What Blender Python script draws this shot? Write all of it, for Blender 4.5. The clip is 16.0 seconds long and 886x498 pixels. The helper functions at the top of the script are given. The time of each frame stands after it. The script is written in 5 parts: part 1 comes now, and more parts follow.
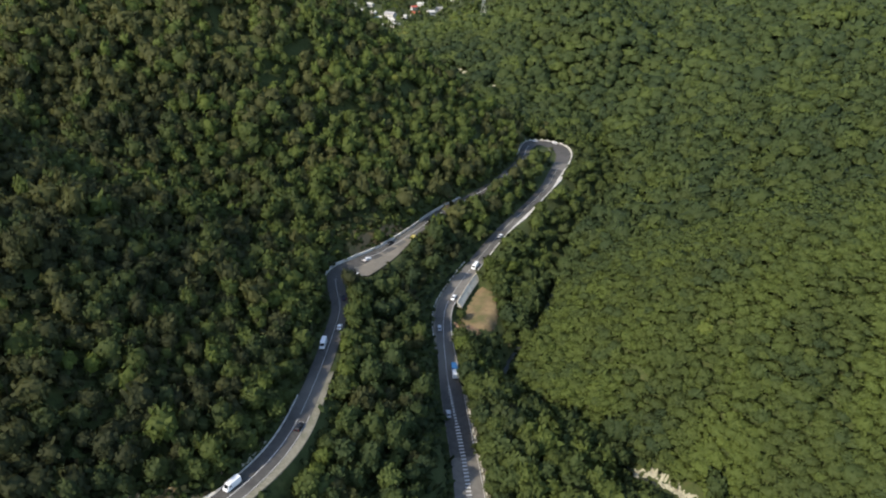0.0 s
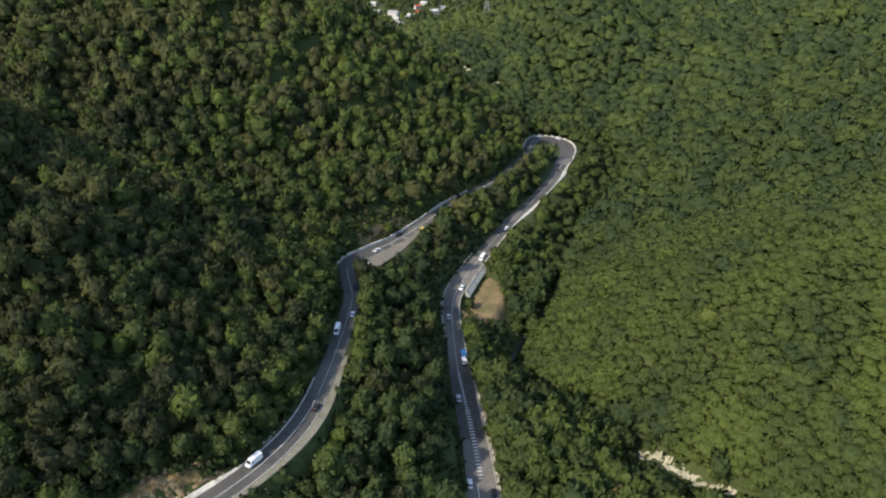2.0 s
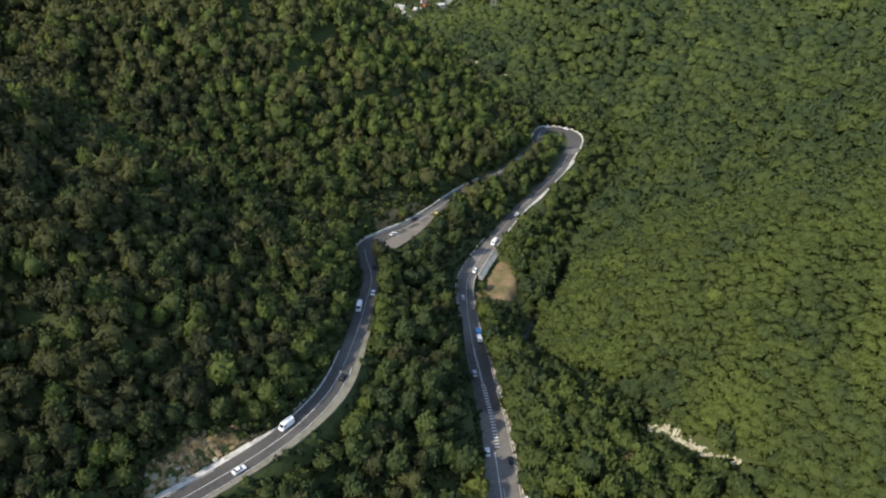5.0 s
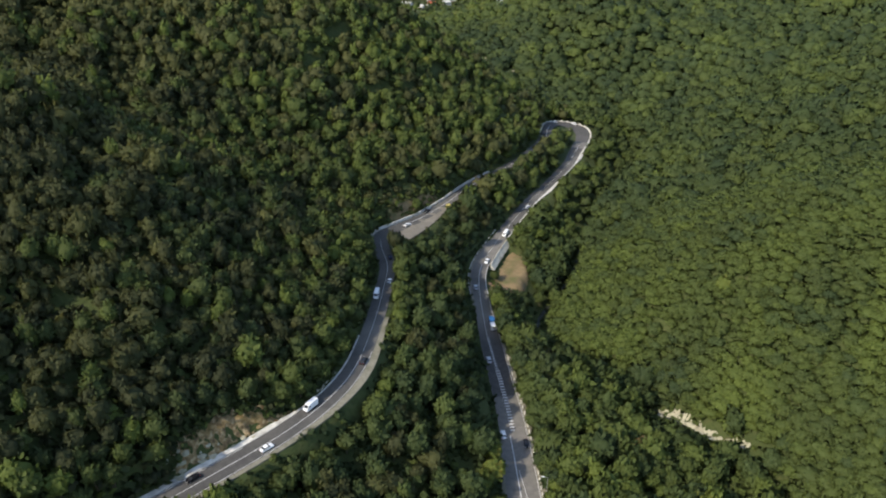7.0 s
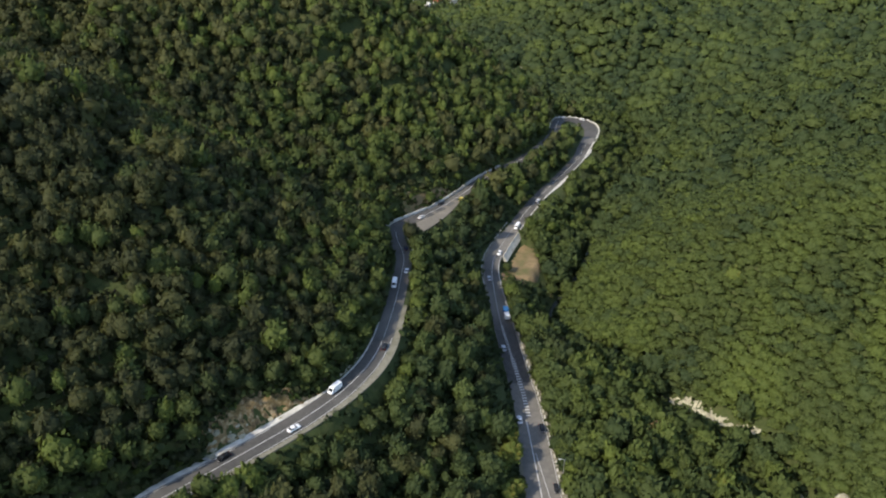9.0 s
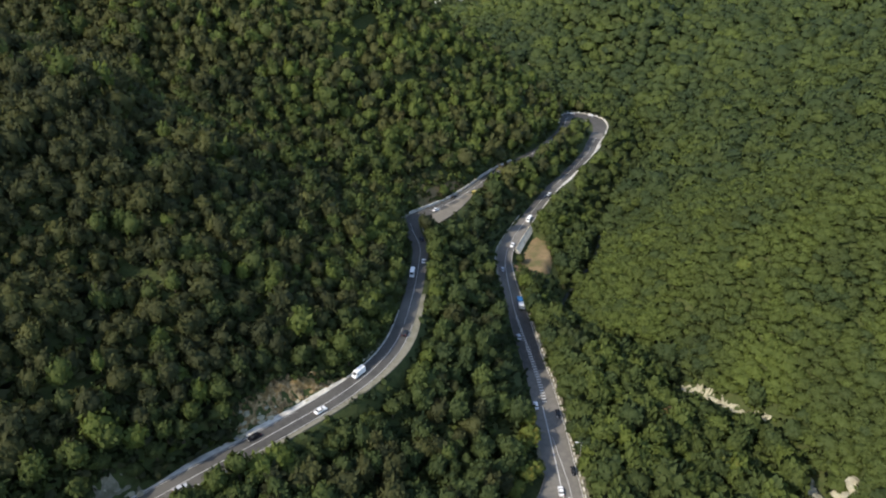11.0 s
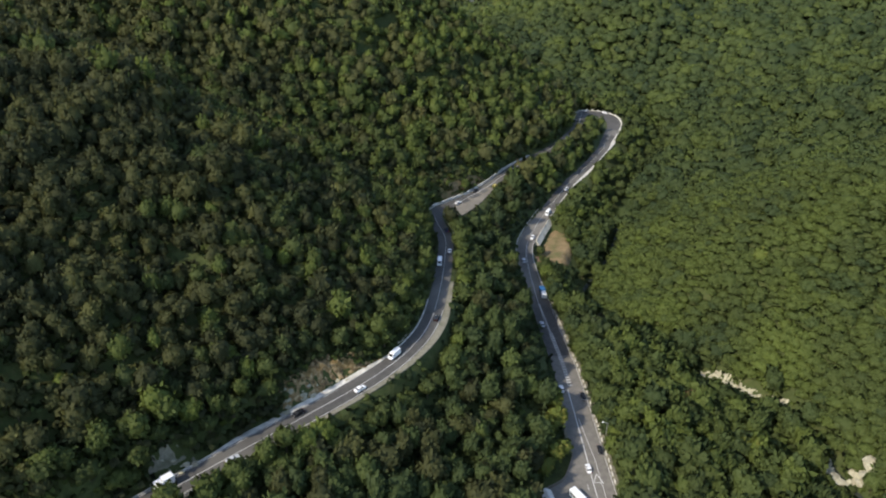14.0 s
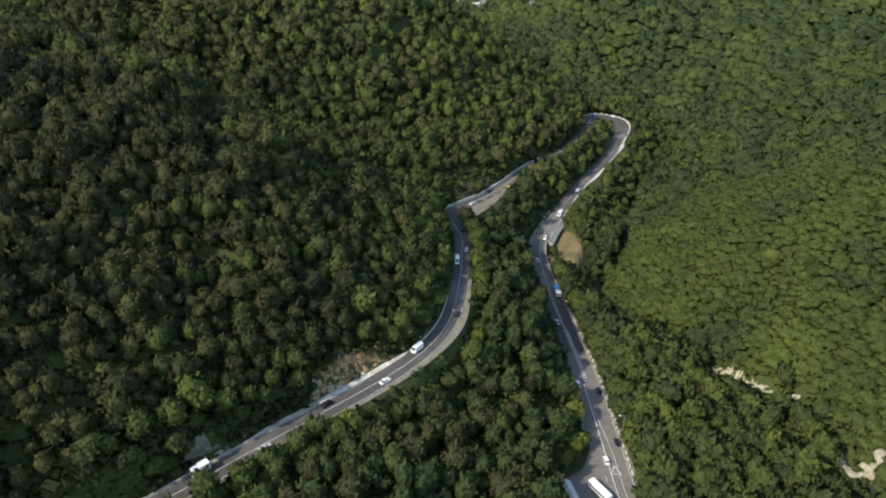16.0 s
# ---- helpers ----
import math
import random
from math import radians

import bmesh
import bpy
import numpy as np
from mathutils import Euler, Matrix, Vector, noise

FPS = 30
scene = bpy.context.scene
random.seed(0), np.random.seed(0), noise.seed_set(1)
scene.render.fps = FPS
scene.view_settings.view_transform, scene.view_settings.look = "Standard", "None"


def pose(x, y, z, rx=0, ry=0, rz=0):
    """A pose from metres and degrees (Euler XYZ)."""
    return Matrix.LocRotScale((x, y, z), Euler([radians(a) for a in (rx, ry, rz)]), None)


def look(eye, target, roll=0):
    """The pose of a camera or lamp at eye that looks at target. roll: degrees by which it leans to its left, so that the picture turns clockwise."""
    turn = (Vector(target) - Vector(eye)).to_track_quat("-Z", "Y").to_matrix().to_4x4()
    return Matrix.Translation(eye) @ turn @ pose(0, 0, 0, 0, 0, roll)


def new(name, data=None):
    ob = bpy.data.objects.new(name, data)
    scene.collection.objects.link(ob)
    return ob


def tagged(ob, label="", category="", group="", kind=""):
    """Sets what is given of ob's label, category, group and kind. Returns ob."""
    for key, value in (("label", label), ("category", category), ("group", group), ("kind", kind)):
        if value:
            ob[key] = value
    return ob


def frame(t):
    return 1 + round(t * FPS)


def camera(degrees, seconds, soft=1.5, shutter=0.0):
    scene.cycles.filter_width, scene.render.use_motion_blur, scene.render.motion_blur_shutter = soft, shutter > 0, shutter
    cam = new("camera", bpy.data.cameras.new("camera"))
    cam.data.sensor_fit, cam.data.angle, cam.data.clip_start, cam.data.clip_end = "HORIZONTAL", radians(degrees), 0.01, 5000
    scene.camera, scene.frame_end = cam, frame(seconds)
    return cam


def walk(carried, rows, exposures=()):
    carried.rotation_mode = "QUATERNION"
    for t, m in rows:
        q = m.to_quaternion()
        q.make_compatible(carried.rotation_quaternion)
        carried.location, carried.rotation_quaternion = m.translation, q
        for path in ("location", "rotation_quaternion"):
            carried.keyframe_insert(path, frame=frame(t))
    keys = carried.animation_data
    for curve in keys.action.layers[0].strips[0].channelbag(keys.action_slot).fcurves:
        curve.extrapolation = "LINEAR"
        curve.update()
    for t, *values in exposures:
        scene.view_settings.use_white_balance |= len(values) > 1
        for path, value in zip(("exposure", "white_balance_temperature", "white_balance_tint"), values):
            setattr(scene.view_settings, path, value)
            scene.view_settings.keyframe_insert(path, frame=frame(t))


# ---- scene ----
cam = camera(62, 16.0, soft=2.1)
PATH = [
    (0, look((0.01, 0.00, 189.99), (-0.04, 87.50, 141.57), 0.00)),
    (0.5, look((-0.87, -1.94, 189.96), (-0.92, 85.55, 141.52), -0.01)),
    (1, look((-1.66, -3.98, 189.96), (-1.76, 83.53, 141.55), -0.05)),
    (1.5, look((-2.46, -6.06, 189.99), (-2.58, 81.46, 141.60), -0.09)),
    (2, look((-3.28, -8.14, 190.04), (-3.42, 79.37, 141.64), -0.10)),
    (2.5, look((-4.15, -10.20, 190.12), (-4.28, 77.28, 141.67), -0.09)),
    (3, look((-5.05, -12.24, 190.20), (-5.19, 75.20, 141.67), -0.07)),
    (3.5, look((-5.99, -14.24, 190.28), (-6.14, 73.15, 141.67), -0.05)),
    (4, look((-6.97, -16.20, 190.35), (-7.14, 71.14, 141.64), -0.03)),
    (6.5, look((-12.60, -25.34, 190.46), (-13.06, 61.83, 141.46), -0.08)),
    (7, look((-13.88, -27.05, 190.46), (-14.41, 60.11, 141.42), -0.09)),
    (7.5, look((-15.21, -28.72, 190.45), (-15.79, 58.41, 141.39), -0.09)),
    (8, look((-16.57, -30.38, 190.45), (-17.20, 56.74, 141.36), -0.08)),
    (8.5, look((-17.96, -32.01, 190.46), (-18.63, 55.09, 141.34), -0.07)),
    (9, look((-19.37, -33.65, 190.48), (-20.08, 53.43, 141.32), -0.06)),
    (11.5, look((-26.52, -42.02, 190.66), (-27.50, 44.97, 141.35), -0.09)),
    (12, look((-27.96, -43.75, 190.69), (-29.03, 43.24, 141.39), -0.12)),
    (12.5, look((-29.41, -45.49, 190.73), (-30.57, 41.52, 141.45), -0.15)),
    (13, look((-30.87, -47.22, 190.78), (-32.12, 39.81, 141.55), -0.18)),
    (13.5, look((-32.33, -48.94, 190.85), (-33.66, 38.13, 141.70), -0.20)),
    (14, look((-33.79, -50.63, 190.96), (-35.18, 36.50, 141.90), -0.22)),
    (14.5, look((-35.24, -52.30, 191.11), (-36.69, 34.90, 142.17), -0.22)),
    (15, look((-36.72, -53.95, 191.29), (-38.22, 33.33, 142.50), -0.21)),
    (15.5, look((-38.29, -55.62, 191.49), (-39.82, 31.76, 142.87), -0.20)),
    (16, look((-40.09, -57.38, 191.62), (-41.66, 30.11, 143.21), -0.19)),
]
walk(cam, PATH, [(0.0, 0.58), (16.0, 0.56)])

# ---------------------------------------------------------------- light
SUN_DIR = Vector((-0.63, -0.47, 0.69)).normalized()
world = bpy.data.worlds.new("sky")
scene.world = world
world.use_nodes = True
sky = world.node_tree.nodes.new("ShaderNodeTexSky")
sky.sky_type, sky.sun_disc = "NISHITA", False
sky.sun_elevation = math.asin(SUN_DIR.z)
sky.sun_rotation = math.atan2(SUN_DIR.x, SUN_DIR.y)
world.node_tree.links.new(sky.outputs[0], world.node_tree.nodes["Background"].inputs[0])
world.node_tree.nodes["Background"].inputs[1].default_value = 0.215
sun_data = bpy.data.lights.new("sun", "SUN")
sun_data.energy, sun_data.angle, sun_data.color = 3.75, radians(0.6), (1.0, 0.915, 0.78)
sun = new("sun", sun_data)
sun.matrix_world = look(SUN_DIR * 800, (0, 0, 0))

# ---------------------------------------------------------------- materials


def material(name, colours, rough=0.8, scale=1.0, bump=0.3, detail=6.0, spots=None, metal=0.0, tint=0.0):
    """Noise at two scales between colours; spots: (colour, scale, amount) of a second stain; tint: spread by the attribute."""
    m = bpy.data.materials.new(name)
    m.use_nodes = True
    n, ln = m.node_tree.nodes, m.node_tree.links
    out = n["Principled BSDF"]
    out.inputs["Roughness"].default_value, out.inputs["Metallic"].default_value = rough, metal
    out.inputs["Specular IOR Level"].default_value = 0.25
    geo = n.new("ShaderNodeNewGeometry")
    fine = n.new("ShaderNodeTexNoise")
    fine.inputs["Scale"].default_value, fine.inputs["Detail"].default_value = scale, detail
    fine.inputs["Roughness"].default_value = 0.65
    ln.new(geo.outputs["Position"], fine.inputs["Vector"])
    ramp = n.new("ShaderNodeValToRGB")
    ramp.color_ramp.elements[0].position, ramp.color_ramp.elements[1].position = 0.3, 0.7
    ramp.color_ramp.elements[0].color = (*colours[0], 1)
    ramp.color_ramp.elements[1].color = (*colours[-1], 1)
    for k, c in enumerate(colours[1:-1]):
        e = ramp.color_ramp.elements.new(0.3 + 0.4 * (k + 1) / (len(colours) - 1))
        e.color = (*c, 1)
    ln.new(fine.outputs["Fac"], ramp.inputs["Fac"])
    colour = ramp.outputs["Color"]
    if spots:
        big = n.new("ShaderNodeTexNoise")
        big.inputs["Scale"].default_value, big.inputs["Detail"].default_value = spots[1], 3
        ln.new(geo.outputs["Position"], big.inputs["Vector"])
        step = n.new("ShaderNodeMapRange")
        step.inputs["From Min"].default_value, step.inputs["From Max"].default_value = 0.48, 0.68
        step.inputs["To Max"].default_value = spots[2]
        ln.new(big.outputs["Fac"], step.inputs["Value"])
        mix = n.new("ShaderNodeMix")
        mix.data_type = "RGBA"
        mix.inputs[7].default_value = (*spots[0], 1)
        ln.new(step.outputs[0], mix.inputs[0])
        ln.new(colour, mix.inputs[6])
        colour = mix.outputs[2]
    if bump:
        b = n.new("ShaderNodeBump")
        b.inputs["Strength"].default_value, b.inputs["Distance"].default_value = bump, 0.4 / scale
        ln.new(fine.outputs["Fac"], b.inputs["Height"])
        ln.new(b.outputs["Normal"], out.inputs["Normal"])
    ln.new(colour, out.inputs["Base Color"])
    return m


def foliage_material(name, dark, light, dry):
    """Leaves: each clump a little different, each tree by its own tint, a few trees turning."""
    m = bpy.data.materials.new(name)
    m.use_nodes = True
    n, ln = m.node_tree.nodes, m.node_tree.links
    out = n["Principled BSDF"]
    out.inputs["Roughness"].default_value = 0.65
    out.inputs["Specular IOR Level"].default_value = 0.12
    geo = n.new("ShaderNodeNewGeometry")
    tint = n.new("ShaderNodeAttribute")
    tint.attribute_name = "tint"
    leaf = n.new("ShaderNodeTexNoise")
    leaf.inputs["Scale"].default_value, leaf.inputs["Detail"].default_value = 2.2, 5
    ln.new(geo.outputs["Position"], leaf.inputs["Vector"])
    total = n.new("ShaderNodeMath")
    total.operation = "MULTIPLY_ADD"
    total.inputs[1].default_value = 0.20
    ln.new(geo.outputs["Random Per Island"], total.inputs[0])
    ln.new(tint.outputs["Fac"], total.inputs[2])
    total2 = n.new("ShaderNodeMath")
    total2.operation = "MULTIPLY_ADD"
    total2.inputs[1].default_value = 0.32
    ln.new(leaf.outputs["Fac"], total2.inputs[0])
    ln.new(total.outputs[0], total2.inputs[2])
    ramp = n.new("ShaderNodeValToRGB")
    els = ramp.color_ramp.elements
    els[0].position, els[1].position = 0.15, 1.0
    els[0].color, els[1].color = (*dark, 1), (*light, 1)
    e = els.new(0.79)
    e.color = (*light, 1)
    els[2].position = 0.90
    els[2].color = (*dry, 1)
    scaled = n.new("ShaderNodeMath")
    scaled.operation = "DIVIDE"
    scaled.inputs[1].default_value = 1.75
    ln.new(total2.outputs[0], scaled.inputs[0])
    ln.new(scaled.outputs[0], ramp.inputs["Fac"])
    ln.new(ramp.outputs["Color"], out.inputs["Base Color"])
    b = n.new("ShaderNodeBump")
    b.inputs["Strength"].default_value, b.inputs["Distance"].default_value = 0.7, 0.25
    ln.new(leaf.outputs["Fac"], b.inputs["Height"])
    # leaves turn to the light round the crown as a whole
    dome = n.new("ShaderNodeAttribute")
    dome.attribute_name = "dome"
    turn = n.new("ShaderNodeVectorTransform")
    turn.vector_type, turn.convert_from, turn.convert_to = "NORMAL", "OBJECT", "WORLD"
    ln.new(dome.outputs["Vector"], turn.inputs[0])
    ln.new(turn.outputs[0], b.inputs["Normal"])
    ln.new(b.outputs["Normal"], out.inputs["Normal"])
    # some light passes through the leaves
    thin = n.new("ShaderNodeBsdfTranslucent")
    ln.new(ramp.outputs["Color"], thin.inputs["Color"])
    both = n.new("ShaderNodeMixShader")
    both.inputs[0].default_value = 0.40
    ln.new(out.outputs[0], both.inputs[1])
    ln.new(thin.outputs[0], both.inputs[2])
    ln.new(both.outputs[0], n["Material Output"].inputs["Surface"])
    return m


SOIL = material("forest_floor", [(0.024, 0.032, 0.010), (0.046, 0.060, 0.016), (0.062, 0.060, 0.024)], 0.95, 0.7, 0.6, spots=((0.034, 0.046, 0.013), 0.05, 0.8))
ASPHALT = material("asphalt", [(0.052, 0.049, 0.045), (0.084, 0.079, 0.071)], 0.9, 0.6, 0.1, spots=((0.145, 0.135, 0.117), 0.022, 0.9))
ASPHALT_PALE = material("sunned_asphalt", [(0.115, 0.106, 0.092), (0.175, 0.161, 0.139)], 0.9, 0.6, 0.1, spots=((0.075, 0.070, 0.063), 0.02, 0.8))
ASPHALT_OLD = material("worn_asphalt", [(0.125, 0.110, 0.085), (0.180, 0.160, 0.128)], 0.9, 0.7, 0.1, spots=((0.225, 0.195, 0.15), 0.12, 0.7))
GRAVEL = material("gravel_verge", [(0.13, 0.12, 0.085), (0.24, 0.22, 0.165)], 0.95, 1.5, 0.5, spots=((0.09, 0.09, 0.05), 0.25, 0.7))
PAINT = material("road_paint", [(0.42, 0.41, 0.38), (0.62, 0.61, 0.57)], 0.7, 2.0, 0.0, spots=((0.25, 0.25, 0.24), 0.6, 0.5))
CONCRETE = material("pale_concrete", [(0.42, 0.395, 0.345), (0.64, 0.61, 0.54)], 0.9, 1.2, 0.3, spots=((0.22, 0.20, 0.17), 0.4, 0.6))
WALLSTONE = material("cream_wall_stone", [(0.46, 0.41, 0.31), (0.64, 0.58, 0.46)], 0.9, 0.9, 0.4, spots=((0.28, 0.22, 0.16), 0.3, 0.6))
DIRT = material("bare_earth", [(0.14, 0.10, 0.05), (0.235, 0.165, 0.082)], 0.95, 0.6, 0.5, spots=((0.09, 0.09, 0.032), 0.15, 0.9))
REDEARTH = material("red_earth", [(0.19, 0.105, 0.055), (0.30, 0.19, 0.11)], 0.95, 0.7, 0.6, spots=((0.14, 0.10, 0.05), 0.3, 0.6))
ROCK = material("pale_rock", [(0.24, 0.22, 0.155), (0.43, 0.405, 0.29)], 0.9, 0.8, 0.7, spots=((0.17, 0.145, 0.095), 0.3, 0.6))
CLIFF = material("cut_rock", [(0.055, 0.040, 0.022), (0.20, 0.135, 0.062), (0.46, 0.36, 0.21)], 0.95, 0.8, 1.0, spots=((0.16, 0.105, 0.032), 0.16, 0.8))
BARK = material("bark", [(0.06, 0.045, 0.03), (0.13, 0.10, 0.07)], 0.9, 4.0, 0.5)
LEAF = foliage_material("broad_leaves", (0.043, 0.057, 0.022), (0.109, 0.139, 0.030), (0.165, 0.140, 0.034))
# Cooler, dimmer leaves: haze and shade of far slopes put into the colour.
COOL_LEAF = foliage_material("cool_dim_leaves", (0.033, 0.050, 0.022), (0.086, 0.111, 0.030), (0.135, 0.120, 0.036))
# Olive leaves, also darkened: the western slope's dim light put into their colour.
DIM_OLIVE = foliage_material("dim_olive_leaves", (0.035, 0.041, 0.019), (0.096, 0.100, 0.033), (0.150, 0.100, 0.046))

# ---------------------------------------------------------------- helpers


def mesh_of(name, verts, faces, mat, smooth=False):
    me = bpy.data.meshes.new(name)
    me.from_pydata([tuple(v) for v in verts], [], faces)
    me.materials.append(mat)
    if smooth:
        me.shade_smooth()
    return me


def quick_mesh(name, verts, tris, mat, tint=None, dome=None):
    """A mesh from arrays of corners and triangles."""
    me = bpy.data.meshes.new(name)
    verts, tris = np.asarray(verts, np.float32), np.asarray(tris, np.int32)
    me.vertices.add(len(verts))
    me.vertices.foreach_set("co", verts.ravel())
    me.loops.add(tris.size)
    me.loops.foreach_set("vertex_index", tris.ravel())
    me.polygons.add(len(tris))
    me.polygons.foreach_set("loop_start", np.arange(len(tris), dtype=np.int32) * 3)
    if tint is not None:
        a = me.attributes.new("tint", "FLOAT", "POINT")
        a.data.foreach_set("value", np.asarray(tint, np.float32))
    if dome is not None:
        a = me.attributes.new("dome", "FLOAT_VECTOR", "POINT")
        a.data.foreach_set("vector", np.asarray(dome, np.float32).ravel())
    me.materials.append(mat)
    me.update(calc_edges=True)
    return me


def part(name, bm, mat, parent=None, label=""):
    me = bpy.data.meshes.new(name)
    bm.to_mesh(me)
    bm.free()
    me.materials.append(mat)
    ob = new(name, me)
    if parent:
        ob.parent = parent
    return tagged(ob, label)


def smoothstep(a, b, v):
    t = np.clip((v - a) / (b - a), 0, 1)
    return t * t * (3 - 2 * t)


def spline(points, step=2.0):
    """Catmull-Rom through rows of numbers; the first two are x and y."""
    p = np.array(points, float)
    p = np.vstack([2 * p[0] - p[1], p, 2 * p[-1] - p[-2]])
    out = []
    for k in range(1, len(p) - 2):
        n = max(2, int(np.hypot(*(p[k + 1] - p[k])[:2]) / step))
        for t in np.arange(n) / n:
            a, b, c, d = p[k - 1 : k + 3]
            out.append(0.5 * (2 * b + (c - a) * t + (2 * a - 5 * b + 4 * c - d) * t**2 + (3 * b - a - 3 * c + d) * t**3))
    out.append(p[-2])
    return np.array(out)


# ---------------------------------------------------------------- the plan
# Centre lines: x, y, z, half width.
UPPER = spline([
    (-150, 15, 60, 4.2), (-126, 44, 58, 4.2), (-104, 68.5, 56.3, 4.2), (-88.5, 85.5, 54.8, 4.2), (-74.6, 100.8, 53, 4.2),
    (-57.8, 118.9, 51.8, 4.1), (-47.3, 134, 51.2, 4.0), (-41.3, 150.5, 50.2, 3.9), (-38.3, 176, 48, 3.8), (-37.0, 204, 45.2, 3.8),
    (-37.2, 222, 43, 3.8), (-41.2, 241, 40.8, 4.0), (-41.8, 254, 39.2, 4.2), (-34, 264.5, 38.2, 4.0), (-24, 277, 37, 3.6),
    (-13, 295, 35.8, 3.4), (-2, 315, 34.8, 3.4), (12.5, 335, 33.6, 3.4), (29, 360, 32.2, 3.4), (44.5, 395, 29.4, 3.6),
    (50.5, 421, 26.6, 4.2), (56, 437.5, 23.8, 5.2), (65, 442, 21.8, 5.6), (72.5, 437.5, 21, 5.6), (74, 427, 20.8, 5.2),
    (70.5, 411, 21.2, 4.4)])
LOWER = spline([
    (70.5, 411, 21.2, 4.4), (63, 391, 21.6, 3.8), (57, 374, 21.9, 3.6), (42.8, 346, 22.4, 3.4), (29, 321.5, 22.3, 3.4),
    (15.6, 293, 22, 3.6), (5.2, 269, 21.4, 3.8), (0.3, 252, 21, 3.7), (0.8, 231.5, 20.7, 3.6), (3.1, 204, 20.4, 4.4),
    (5.6, 180, 20.1, 4.5), (7.2, 166, 20, 4.7), (8.3, 150, 19.8, 5.0), (9.2, 125, 19.5, 5.5), (9.9, 103, 19.5, 5.9),
    (12, 75, 19.5, 5.7), (16, 30, 19, 5.7), (22, -40, 18, 5.7)])
# Flat yards beside the roads: x, y, z, radius.
YARDS = [(-33.5, 254, 38.7, 4.2), (-30, 262, 37.8, 6.5), (-25, 270, 37.0, 6.5), (-19, 281, 36.4, 5), (2, 113, 19.45, 5), (0, 104, 19.45, 8), (0, 94, 19.4, 9), (4, 82, 19.4, 9),
         (14, 263, 17, 7.5), (12, 252, 17, 5.5), (17, 272, 17.3, 4.5), (60, 428, 23.2, 3)]
STREAM = spline([(112, 20, 16, 3), (98, 95, 13, 3), (92, 118, 11.5, 3), (88, 146, 9, 3), (86, 160, 8, 3), (67, 176, 7, 3), (60, 184, 7, 2.5), (50, 199, 7, 2.5),
                 (30, 213, 7, 2.5), (25, 234, 7.4, 2.5), (45, 272, 8.5, 2.5), (66, 332, 9, 2.5), (104, 404, 9, 2.5), (112, 480, 9, 3), (90, 580, 8, 3)], 4.0)


def wobble(x, y, scale, seed):
    """Smooth noise from a few sines; about -1 to 1."""
    rs = np.random.RandomState(seed)
    v = 0
    for k in range(7):
        a, ph = rs.uniform(0, 2 * np.pi), rs.uniform(0, 2 * np.pi)
        f = rs.uniform(0.6, 1.7) / scale
        v = v + np.sin((x * np.cos(a) + y * np.sin(a)) * f * 2 * np.pi + ph)
    return v / 3.2


def bell(v, centre, wide):
    return np.exp(-(((v - centre) / wide) ** 2))


def ridge_crest(x):
    return 735 - 0.6 * np.maximum(x - 20, 0)


